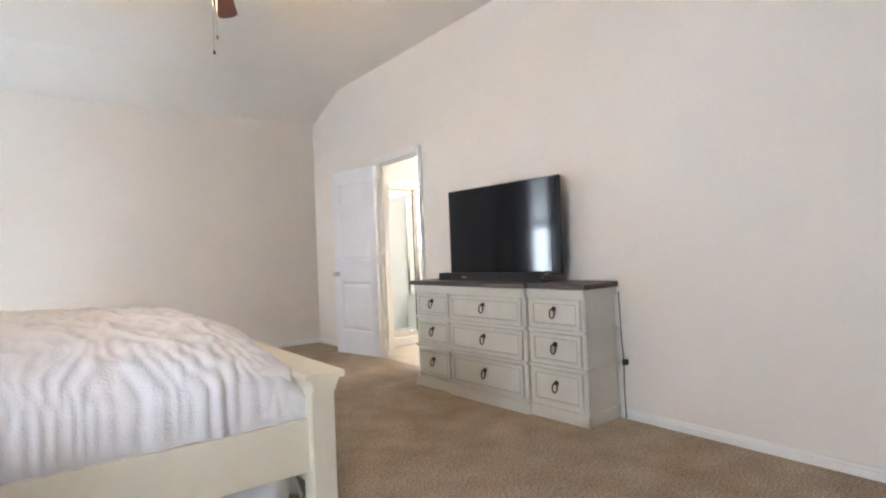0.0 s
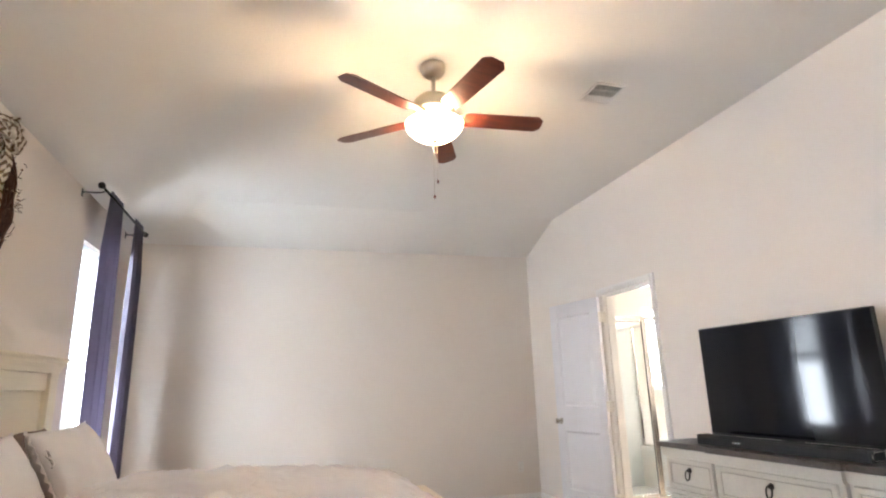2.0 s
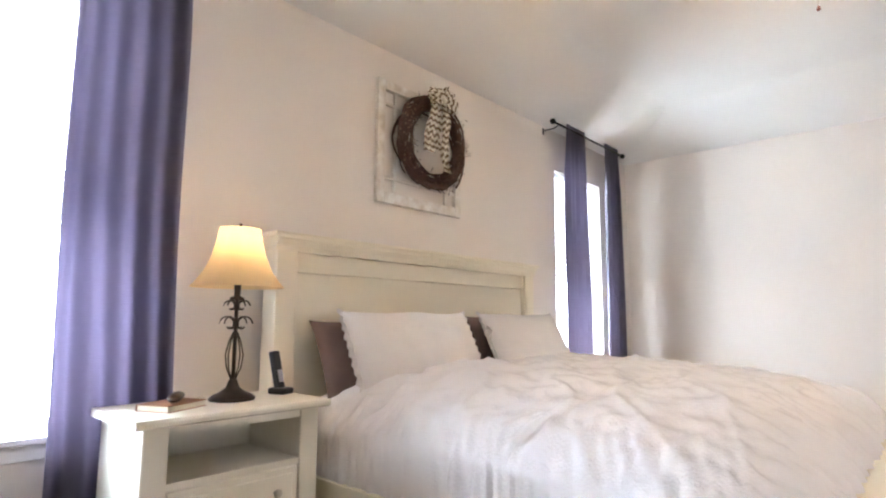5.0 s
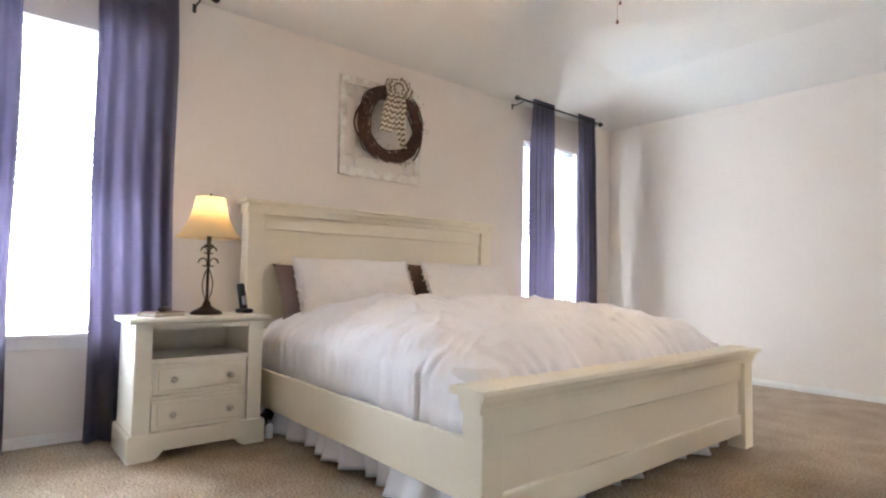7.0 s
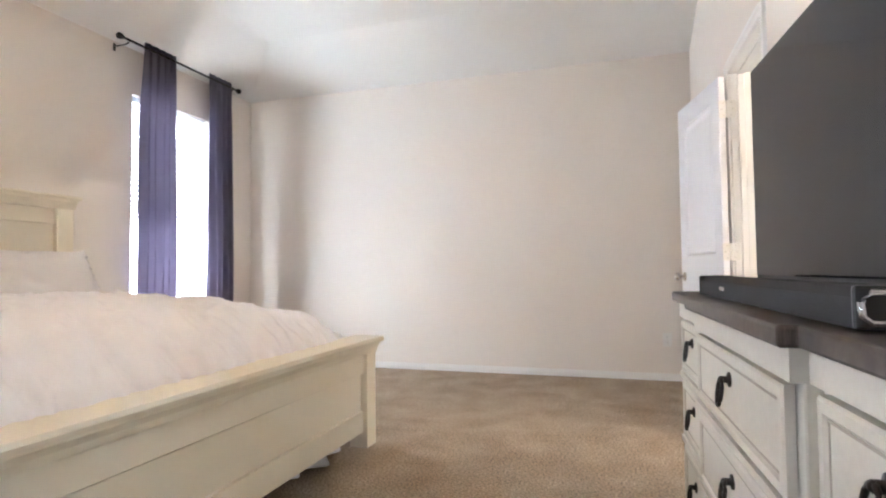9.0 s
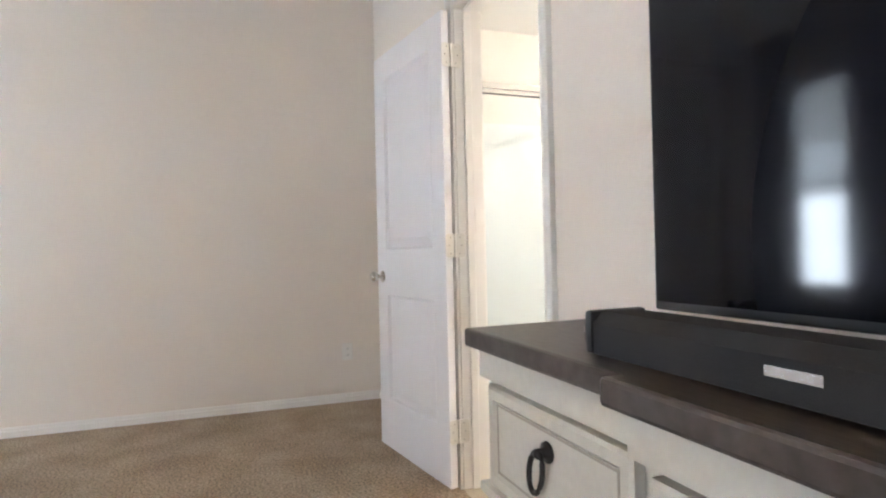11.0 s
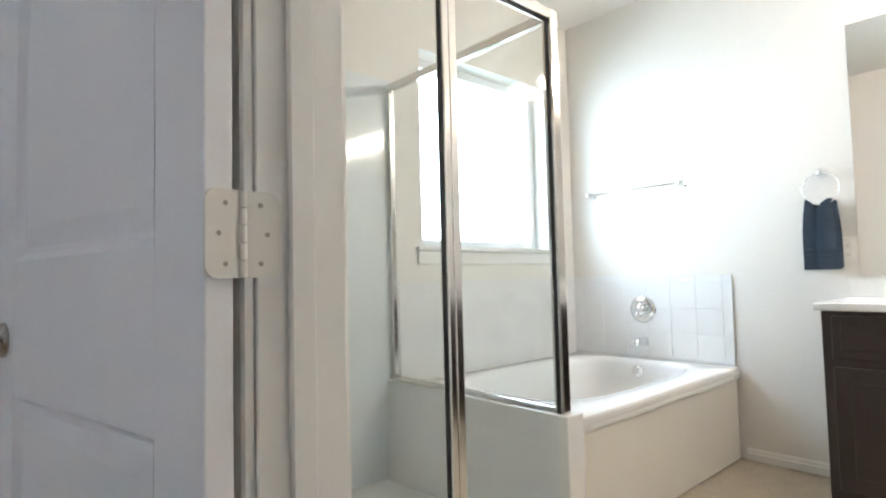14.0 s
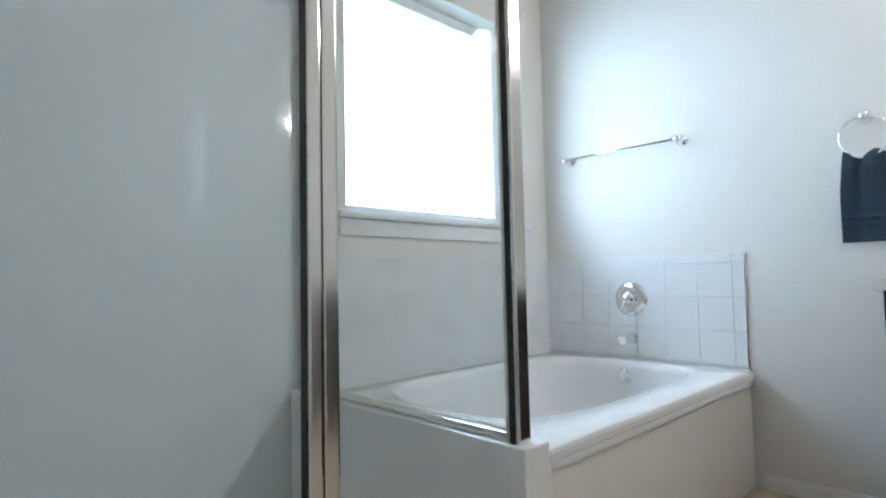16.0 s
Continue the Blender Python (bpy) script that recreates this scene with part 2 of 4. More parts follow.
def lathe(profile, seg=32, centre=(0, 0, 0), axis='z'):
    """Turned body from (radius, height) pairs."""
    bm = bmesh.new()
    rings = []
    for r, h in profile:
        ring = []
        for i in range(seg):
            a = 2 * math.pi * i / seg
            p = (r * math.cos(a), r * math.sin(a), h)
            if axis == 'x':
                p = (h, p[0], p[1])
            elif axis == 'y':
                p = (p[0], h, p[1])
            ring.append(bm.verts.new(Vector(centre) + Vector(p)))
        rings.append(ring)
    for a, b in zip(rings, rings[1:]):
        for i in range(seg):
            bm.faces.new((a[i], a[(i + 1) % seg], b[(i + 1) % seg], b[i]))
    for ring in (rings[0], rings[-1]):
        bm.faces.new(ring)
    bmesh.ops.remove_doubles(bm, verts=bm.verts, dist=1e-6)
    bmesh.ops.recalc_face_normals(bm, faces=bm.faces)
    return bm


def tube(bm, pts, r, seg=8):
    """A round bar along points."""
    pts = [Vector(p) for p in pts]
    rings = []
    for i, p in enumerate(pts):
        d = (pts[min(i + 1, len(pts) - 1)] - pts[max(i - 1, 0)]).normalized()
        up = Vector((0, 0, 1)) if abs(d.z) < 0.9 else Vector((1, 0, 0))
        u = d.cross(up).normalized()
        w = d.cross(u)
        rr = r[i] if isinstance(r, (list, tuple)) else r
        rings.append([bm.verts.new(p + rr * (math.cos(2 * math.pi * k / seg) * u + math.sin(2 * math.pi * k / seg) * w)) for k in range(seg)])
    for a, b in zip(rings, rings[1:]):
        for k in range(seg):
            bm.faces.new((a[k], a[(k + 1) % seg], b[(k + 1) % seg], b[k]))
    bm.faces.new(rings[0])
    bm.faces.new(rings[-1])
    bmesh.ops.recalc_face_normals(bm, faces=bm.faces)
    return bm


def prism(pts, axis, a0, a1):
    """Extrudes an outline of pairs along an axis from a0 to a1."""
    bm = bmesh.new()
    put = {'x': lambda p, a: (a, p[0], p[1]), 'y': lambda p, a: (p[0], a, p[1]), 'z': lambda p, a: (p[0], p[1], a)}[axis]
    lo = [bm.verts.new(put(p, a0)) for p in pts]
    hi = [bm.verts.new(put(p, a1)) for p in pts]
    n = len(pts)
    bm.faces.new(lo)
    bm.faces.new(hi)
    for i in range(n):
        bm.faces.new((lo[i], lo[(i + 1) % n], hi[(i + 1) % n], hi[i]))
    bmesh.ops.recalc_face_normals(bm, faces=bm.faces)
    return bm


def surface(nu, nv, f):
    """A sheet of nu x nv quads from f(u, v) with u, v in 0..1."""
    bm = bmesh.new()
    g = [[bm.verts.new(f(i / nu, j / nv)) for j in range(nv + 1)] for i in range(nu + 1)]
    for i in range(nu):
        for j in range(nv):
            bm.faces.new((g[i][j], g[i + 1][j], g[i + 1][j + 1], g[i][j + 1]))
    return bm


# ---- the large structure ----
XB, XT, Y0, Y1 = -0.90, 3.50, -1.50, 6.68      # bed wall, dresser wall, near wall, end wall
ZW, ZC = 2.80, 3.07                            # wall top, flat ceiling
DY0, DY1, DZ = 4.30, 5.052, 2.055             # bathroom doorway
BX1, BY0, BY1, BZ = 6.37, 2.60, 6.61, 2.66     # bathroom
W1, W2 = (0.70, 1.58), (5.13, 6.02)            # bedroom windows
WZ0, WZ1 = 0.62, 2.43
setting("floor", boxes((XB - .2, XT, Y0 - .2, Y1 + .2, -0.10, 0.0)), CARPET, "tan cut-pile bedroom carpet with vacuum marks", "carpet")
setting("floor_bath", boxes((XT, BX1 + .1, BY0 - .1, BY1 + .1, -0.10, -0.004)), BFLOOR, "beige vinyl bathroom floor", "floor")
bm = boxes((XB - .2, XB, Y0 - .2, W1[0], 0, 3.2), (XB - .2, XB, W1[1], W2[0], 0, 3.2), (XB - .2, XB, W2[1], Y1 + .2, 0, 3.2))
for w in (W1, W2):
    box(bm, XB - .2, XB, w[0], w[1], 0, WZ0)
    box(bm, XB - .2, XB, w[0], w[1], WZ1, 3.2)
wall_west = setting("wall_west", bm, WALL, "cream painted bedroom wall behind the bed", "wall")
bm = boxes((XT, XT + .12, Y0 - .2, DY0 - .02, 0, 3.2), (XT, XT + .12, DY1 + .02, Y1 + .2, 0, 3.2), (XT, XT + .12, DY0 - .02, DY1 + .02, DZ + .02, 3.2))
setting("wall_east", bm, WALL, "cream painted wall with bathroom doorway", "wall")
setting("wall_north", boxes((XB, XT, Y1, Y1 + .2, 0, 3.2)), WALL, "plain cream painted end wall", "wall")
setting("wall_south", boxes((XB, XT, Y0 - .2, Y0, 0, 3.2)), WALL, "plain cream painted wall", "wall")
# tray ceiling with sloped sides
bm = bmesh.new()
SX, SY = -0.14, 5.90
o = [(XB, Y0), (XT, Y0), (XT, Y1), (XB, Y1)]
vo = [bm.verts.new((x, y, ZW)) for x, y in o]
vi = [bm.verts.new(p) for p in ((SX, Y0 + .78, ZC), (XT, Y0 + .78, ZC), (XT, SY, ZC), (SX, SY, ZC))]
bm.faces.new(vi)
for i in (0, 2, 3):
    j = (i + 1) % 4
    bm.faces.new((vo[i], vo[j], vi[j], vi[i]))
bmesh.ops.recalc_face_normals(bm, faces=bm.faces)
ce = [e for e in bm.edges if all(v in vi for v in e.verts) and not all(abs(v.co.x - XT) < .01 for v in e.verts)] + [e for e in bm.edges if sum(v in vi for v in e.verts) == 1 and all(v.co.x < 2 for v in e.verts)]
bmesh.ops.bevel(bm, geom=ce, offset=0.025, segments=2, affect='EDGES', profile=0.5)
for f in bm.faces:
    f.smooth = True
    if f.normal.z > 0:
        f.normal_flip()
ceiling = setting("ceiling", bm, CEIL, "off-white tray ceiling with sloped sides", "ceiling")
# unseen slab added over both rooms, keeps sun and sky from leaking in
setting("roof", boxes((XB - .3, BX1 + .4, Y0 - .3, Y1 + .3, 3.2, 3.3)), ROOFM, "plain roof deck, out of view, added to keep the sun out", "roof")
# bathroom shell
setting("wall_bath_east", boxes((BX1, BX1 + .12, BY0 - .1, BY1 + .12, 0, 3.2)), BATHWALL, "white bathroom wall behind tub and vanity", "wall")
bw = (5.055, 6.105, 1.145, 2.19)
bm = boxes((XT + .12, bw[0], BY1, BY1 + .27, 0, 3.2), (bw[1], BX1, BY1, BY1 + .27, 0, 3.2), (bw[0], bw[1], BY1, BY1 + .27, 0, bw[2]), (bw[0], bw[1], BY1, BY1 + .27, bw[3], 3.2))
setting("wall_bath_north", bm, BATHWALL, "white bathroom wall with window above tub", "wall")
setting("wall_bath_south", boxes((XT + .12, BX1, BY0 - .1, BY0, 0, 3.2)), BATHWALL, "plain white bathroom wall", "wall")
setting("ceiling_bath", boxes((XT + .12, BX1, BY0, BY1, BZ, BZ + .05)), CEIL, "white bathroom ceiling", "ceiling")
setting("ground", boxes((-400, 400, -400, 400, -0.6, -0.5)), GRASS, "green lawn outside", "ground")


SKYGLOW = glowing("bright_overcast_daylight", (0.86, 0.94, 1.0), 10.0)
setting("backdrop_west", boxes((-6.1, -6.0, -14, 20, -0.5, 9)), SKYGLOW, "plain overexposed daylight beyond the windows", "backdrop")
setting("backdrop_north", boxes((-2, 14, 11.0, 11.1, -0.5, 9)), SKYGLOW, "plain overexposed daylight beyond the window", "backdrop")


def baseboard(name, x0, y0, x1, y1, inward):
    """Profiled skirting between two floor points; inward is the side it stands on."""
    prof = [(0, 0), (0.013, 0), (0.013, 0.036), (0.008, 0.042), (0.008, 0.048), (0.004, 0.058), (0, 0.060)]
    d = Vector((x1 - x0, y1 - y0, 0))
    n = Vector(inward)
    bm = bmesh.new()
    a = [bm.verts.new(Vector((x0, y0, 0)) + n * p + Vector((0, 0, h))) for p, h in prof]
    b = [bm.verts.new(Vector((x1, y1, 0)) + n * p + Vector((0, 0, h))) for p, h in prof]
    for i in range(len(prof)):
        j = (i + 1) % len(prof)
        bm.faces.new((a[i], a[j], b[j], b[i]))
    bm.faces.new(a)
    bm.faces.new(b)
    bmesh.ops.recalc_face_normals(bm, faces=bm.faces)
    setting(name, bm, TRIM, "white painted wooden baseboard", "baseboard")


baseboard("baseboard_1", XB + .002, Y0, XB + .002, Y1, (1, 0, 0))
baseboard("baseboard_2", XB + .02, Y1 - .002, XT - .02, Y1 - .002, (0, -1, 0))
baseboard("baseboard_3", XT - .002, DY1 + .065, XT - .002, Y1, (-1, 0, 0))
baseboard("baseboard_4", XT - .002, Y0, XT - .002, DY0 - .065, (-1, 0, 0))
baseboard("baseboard_5", BX1 - .002, 5.06, BX1 - .002, 5.57, (-1, 0, 0))

# doorway lining, stops and casing
bm = boxes((XT - .004, XT + .124, DY0 - .02, DY0, 0, DZ), (XT + .002, XT + .124, DY1, DY1 + .02, 0, DZ), (XT - .004, XT + .124, DY0 - .02, DY1 + .02, DZ, DZ + .02), bevel=0.002)
for b in ((XT + .04, XT + .075, DY0, DY0 + .011, 0, DZ), (XT + .04, XT + .075, DY1 - .011, DY1, 0, DZ), (XT + .04, XT + .075, DY0, DY1, DZ - .011, DZ)):
    box(bm, *b, bevel=0.003)
setting("door_jamb", bm, TRIM, "white painted door lining with stops", "door frame")


def casing(name, x, s):
    bm = bmesh.new()
    prof = [(0.0, 0.010), (0.006, 0.013), (0.012, 0.010), (0.030, 0.013), (0.042, 0.018), (0.058, 0.018), (0.058, 0.0), (0.0, 0.0)]
    for side in (-1, 1):
        y = DY0 - .005 if side < 0 else DY1 + .005
        pts = [(x + s * d, y + side * w) for w, d in prof]
        tmp = prism(pts, 'z', 0, DZ + .063)
        me = bpy.data.meshes.new("tmp")
        tmp.to_mesh(me)
        tmp.free()
        bm.from_mesh(me)
        bpy.data.meshes.remove(me)
    pts = [(x + s * d, DZ + .005 + w) for w, d in prof]
    tmp = prism(pts, 'y', DY0 - .005, DY1 + .005)
    me = bpy.data.meshes.new("tmp")
    tmp.to_mesh(me)
    tmp.free()
    bm.from_mesh(me)
    bpy.data.meshes.remove(me)
    setting(name, bm, TRIM, "white moulded door casing", "trim")


casing("trim_door_bedroom", XT, -1)
casing("trim_door_bath", XT + .12, 1)

# ---- the bathroom door, swung back towards the wall ----
door = thing("door_1", (XT - .024, 5.05, 0.012), "white two-panel interior door, swung wide open", "door", kind="structure", rz=11.5)
LW, LH, TH = 0.722, 2.03, 0.035
P = [(0.25, 0.79), (1.02, 1.90)]
s = 0.115
bm = boxes((-TH, 0, 0.003, s, 0, LH), (-TH, 0, LW - s, LW, 0, LH), bevel=0.0015)
for z0, z1 in ((0, P[0][0]), (P[0][1], P[1][0]), (P[1][1], LH)):
    box(bm, -TH + .0005, -.0005, s, LW - s, z0, z1)
part("stiles_and_rails", bm, DOORW, door, local=True)
for z0, z1 in P:
    bm = bmesh.new()
    for sx in (-TH, 0.0):
        e = 1 if sx < -0.01 else -1
        steps = [(0, 0.0), (0.012, 0.011), (0.022, 0.012), (0.055, 0.004)]
        loops = []
        for ins, dep in steps:
            loops.append([bm.verts.new((sx + e * dep, y, z)) for y, z in ((s + ins, z0 + ins), (LW - s - ins, z0 + ins), (LW - s - ins, z1 - ins), (s + ins, z1 - ins))])
        for a, b in zip(loops, loops[1:]):
            for i in range(4):
                bm.faces.new((a[i], a[(i + 1) % 4], b[(i + 1) % 4], b[i]))
        bm.faces.new(loops[-1])
    bmesh.ops.recalc_face_normals(bm, faces=bm.faces)
    part("panel", bm, DOORW, door, local=True)
for sx, e in ((-TH, -1), (0.0, 1)):
    k = part("door_knob", lathe([(0.031, 0), (0.031, 0.004), (0.026, 0.009), (0.012, 0.012), (0.011, 0.028), (0.02, 0.034), (0.027, 0.046), (0.026, 0.058), (0.018, 0.066), (0.0, 0.068)], 24, axis='x'), NICKEL, door, "satin nickel round knob", local=True, smooth=True)
    k.matrix_basis = pose(sx, LW - 0.062, 0.882) @ (Matrix.Identity(4) if e > 0 else pose(0, 0, 0, 0, 0, 180))


def hinge(z):
    """Butt hinge: one leaf on the door's edge, one on the lining, knuckles between."""
    bm = bmesh.new()
    for sgn in (-1, 1):
        pts = []
        w, hh, r = 0.046, 0.050, 0.014
        for cx, cz, a0 in ((w - r, hh - r, 0), (w - r, -hh + r, -90)):
            for k in range(5):
                a = radians(a0 + 22.5 * k)
                pts.append((cx + r * math.cos(a), cz + r * math.sin(a)))
        pts.sort(key=lambda p: -math.atan2(p[1], p[0] - 0.005))
        pts = [(0.003, hh)] + pts + [(0.003, -hh)]
        # leaf stands across the gap, facing the room
        turn = pose(0, 0, 0, 0, 0, 7 if sgn > 0 else -7)
        f = [bm.verts.new(turn @ Vector((-0.006, sgn * p[0], z + p[1]))) for p in pts]
        g = [bm.verts.new(turn @ Vector((-0.002, sgn * p[0], z + p[1]))) for p in pts]
        bm.faces.new(f)
        bm.faces.new(g)
        n = len(pts)
        for i in range(n):
            bm.faces.new((f[i], f[(i + 1) % n], g[(i + 1) % n], g[i]))
    bmesh.ops.recalc_face_normals(bm, faces=bm.faces)
    ob = part("hinge", bm, HINGE, door, "painted-over butt hinge", local=True)
    ob.matrix_basis = pose(0.006, -0.001, 0, 0, 0, 83)
    bm = bmesh.new()
    for k in range(5):
        c = z - 0.050 + 0.02 * k
        tmp = lathe([(0.0058, c + .0006), (0.0062, c + .0016), (0.0062, c + .0184), (0.0058, c + .0194)], 14, (-0.004, 0, 0))
        me = bpy.data.meshes.new("tmp")
        tmp.to_mesh(me)
        tmp.free()
        bm.from_mesh(me)
        bpy.data.meshes.remove(me)
    part("knuckle", bm, HINGE, ob, local=True, smooth=True)
    for sgn in (-1, 1):
        for y, dz in ((0.022, 0.034), (0.030, 0.0), (0.022, -0.034)):
            sc = part("screw", lathe([(0.003, -0.0064), (0.003, -0.0055)], 10, (0, sgn * y, 0), axis='x'), SCREW, ob, local=True)
            sc.matrix_basis = pose(0, 0, z + dz, 0, 0, 7 * sgn)


for z in (0.24, 1.029, 1.84):
    hinge(z)

# ---- windows ----


def window(name, y0, y1, z0, z1, label):
    w = thing(name, (XB, (y0 + y1) / 2, z0), label, "window", kind="structure")
    xo = XB - .12
    fr = part("window_frame", boxes((xo - .05, xo, y0, y0 + .045, z0, z1), (xo - .05, xo, y1 - .045, y1, z0, z1), (xo - .05, xo, y0 + .045, y1 - .045, z0, z0 + .045), (xo - .05, xo, y0 + .045, y1 - .045, z1 - .045, z1), (xo - .045, xo + .006, y0 + .045, y1 - .045, (z0 + z1) / 2 - .02, (z0 + z1) / 2 + .02), bevel=0.003), VINYL, w)
    for a, b in ((z0 + .045, (z0 + z1) / 2 - .02), ((z0 + z1) / 2 + .02, z1 - .045)):
        p = part("pane", boxes((xo - .028, xo - .024, y0 + .045, y1 - .045, a, b)), GLASS, w)
        p.visible_shadow = False
    part("window_sill", boxes((XB - .118, XB + .001, y0 + .001, y1 - .001, z0 - .02, z0 + .003), (XB + .002, XB + .035, y0 - .05, y1 + .05, z0 - .022, z0 + .002), (XB + .001, XB + .014, y0 - .04, y1 + .04, z0 - .085, z0 - .022), bevel=0.003), TRIM, w)
    zb = z0 + 0.80
    bl = thing("window_blind", (XB - .07, (y0 + y1) / 2, z1), "white horizontal slat blind, half lowered inside window", "window blind", "window blinds")
    part("headrail", boxes((XB - .10, XB - .045, y0 + .008, y1 - .008, z1 - .05, z1 - .002), bevel=0.003), BLINDM, bl)
    part("bottom_rail", boxes((XB - .098, XB - .047, y0 + .012, y1 - .012, zb, zb + .018), bevel=0.003), BLINDM, bl)
    sl = None
    z = zb + .05
    while z < z1 - .06:
        if sl is None:
            sl = part("slat", boxes((-.025, .025, y0 + .012 - (y0 + y1) / 2, y1 - .012 - (y0 + y1) / 2, -.0013, .0013)), BLINDM, bl, local=True)
            o = sl
        else:
            o = new("slat", sl.data)
            o.parent = bl
        o.matrix_basis = pose(0, 0, z - z1, 0, -30, 0)
        z += 0.044
    for y in (y0 + .15, y1 - .15):
        part("cord", boxes((XB - .0735, XB - .0725, y - .001, y + .001, zb + .01, z1 - .04)), BLINDM, bl)


window("window_1", W1[0], W1[1], WZ0, WZ1, "white vinyl bedroom window with bright daylight")
window("window_2", W2[0], W2[1], WZ0, WZ1, "white vinyl bedroom window with bright daylight")
w = thing("window_3", ((bw[0] + bw[1]) / 2, BY1, bw[2]), "white vinyl bathroom window over the tub", "window", kind="structure")
yo = BY1 + .10
part("window_frame", boxes((bw[0], bw[0] + .05, yo, yo + .05, bw[2], bw[3]), (bw[1] - .05, bw[1], yo, yo + .05, bw[2], bw[3]), (bw[0] + .05, bw[1] - .05, yo, yo + .05, bw[2], bw[2] + .05), (bw[0] + .05, bw[1] - .05, yo, yo + .05, bw[3] - .05, bw[3]), bevel=0.004), VINYL, w)
p = part("pane", boxes((bw[0] + .05, bw[1] - .05, yo + .022, yo + .026, bw[2] + .05, bw[3] - .05)), GLASS, w)
p.visible_shadow = False
part("window_sill", boxes((bw[0], bw[1], BY1 - .0, BY1 + .10, bw[2] - .02, bw[2] + .004), (bw[0] - .05, bw[1] + .09, BY1 - .03, BY1 - .002, bw[2] - .02, bw[2] + .004), (bw[0] - .04, bw[1] + .08, BY1 - .014, BY1 - .001, bw[2] - .09, bw[2] - .02), bevel=0.004), TRIM, w)


# ---- curtains ----
def curtain(yt0, yt1, yb0, yb1, seed, label):
    rnd = random.Random(seed)
    ph = [rnd.uniform(0, 6.28) for _ in range(4)]
    zt, zb = 2.83, 0.015
    nf = 4.6

    def f(u, v):
        k = min(1, v * 6)
        y = yt0 + (yt1 - yt0) * u + (yb0 - yt0 + (yb1 - yb0 - yt1 + yt0) * u) * v ** 0.8
        uu = u + 0.025 * math.sin(5 * u + ph[0] + 2 * v)
        a = (0.013 + 0.014 * v) * math.sin(2 * math.pi * nf * uu + ph[1] + 0.5 * math.sin(3 * v + ph[2]))
        a += 0.010 * math.sin(2 * math.pi * 2.3 * uu + ph[3] + 3 * v) * k
        return (-0.745 + a * (0.35 + 0.65 * k), y + 0.006 * math.sin(9 * v + ph[2]) * k, zt + (zb - zt) * v)
    bm = surface(90, 60, f)
    ob = part("curtain", bm, CURTAIN, smooth=True)
    md = ob.modifiers.new("thickness", 'SOLIDIFY')
    md.thickness = 0.002
    return tagged(ob, label, "curtain", "plum curtains")


def rod(y0, y1, z=2.785):
    r = thing("curtain_rod", (-0.745, (y0 + y1) / 2, z), "dark iron curtain rod with ball finials on wall brackets", "curtain rod", "curtain rods")
    part("bar", tube(bmesh.new(), [(-0.745, y0 + .03, z), (-0.745, y1 - .03, z)], 0.0095, 14), IRON, r, smooth=True)
    for y, s in ((y0, 1), (y1, -1)):
        part("finial", lathe([(0.010, .05), (0.013, .046), (0.010, .04), (0.022, .028), (0.026, .012), (0.022, -.004), (0.010, -.014), (0, -.016)], 18, (-0.745, y, z), 'y') if s > 0 else lathe([(0.010, -.05), (0.013, -.046), (0.010, -.04), (0.022, -.028), (0.026, -.012), (0.022, .004), (0.010, .014), (0, .016)], 18, (-0.745, y, z), 'y'), IRON, r, smooth=True)
        bm = tube(bmesh.new(), [(XB + .004, y + s * .10, z - .03), (-0.79, y + s * .10, z - .03), (-0.75, y + s * .10, z - .02), (-0.745, y + s * .10, z - .008)], 0.006)
        box(bm, XB, XB + .006, y + s * .10 - .012, y + s * .10 + .012, z - .065, z - .005, bevel=0.002)
        part("bracket", bm, IRON, r)


rod(0.42, 1.96)
rod(4.85, 6.28)
curtain(0.56, 0.95, 0.52, 0.97, 1, "plum grey curtain hanging to the floor, daylight behind")
curtain(1.29, 1.72, 1.33, 1.775, 2, "plum grey curtain hanging to the floor beside nightstand")
curtain(5.105, 5.43, 5.02, 5.43, 3, "plum grey curtain hanging to the floor beside window")
curtain(5.84, 6.165, 5.80, 6.235, 4, "plum grey curtain hanging to the floor near corner")

# ---- bed ----
bed = thing("bed", (0.4, 3.34, 0), "cream painted panel bed with tall headboard", "bed")
YA, YB = 2.185, 4.53
part("headboard_panel", boxes((-0.835, -0.775, YA + .14, YB - .14, 0.25, 1.32)), BED, bed)
for y0, y1 in ((YA + .03, YA + .15), (YB - .15, YB - .03)):
    part("headboard_post", boxes((-0.855, -0.735, y0, y1, 0, 1.425), bevel=0.006, seg=2), BED, bed)
part("headboard_rail", boxes((-0.84, -0.755, YA + .15, YB - .15, 1.295, 1.40), (-0.84, -0.762, YA + .15, YB - .15, 0.25, 0.45), bevel=0.004), BED, bed)
part("headboard_cap", prism([(-0.885, 1.465), (-0.70, 1.465), (-0.695, 1.477), (-0.70, 1.489), (-0.885, 1.489)], 'y', YA, YB), BED, bed)
part("headboard_moulding", prism([(-0.86, 1.40), (-0.735, 1.40), (-0.728, 1.425), (-0.712, 1.45), (-0.71, 1.465), (-0.86, 1.465)], 'y', YA + .02, YB - .02), BED, bed)
FA, FB = 2.17, 4.49
part("footboard_panel", boxes((1.485, 1.525, FA + .12, FB - .12, 0.10, 0.47)), BED, bed)
for y0, y1 in ((FA + .03, FA + .14), (FB - .14, FB - .03)):
    part("footboard_post", boxes((1.460, 1.565, y0, y1, 0, 0.53), bevel=0.005, seg=2), BED, bed)
part("footboard_rail", boxes((1.470, 1.545, FA + .14, FB - .14, 0.40, 0.51), bevel=0.004), BED, bed)
part("footboard_bottom_rail", boxes((1.470, 1.542, FA + .14, FB - .14, 0.085, 0.20), bevel=0.004), BED, bed)
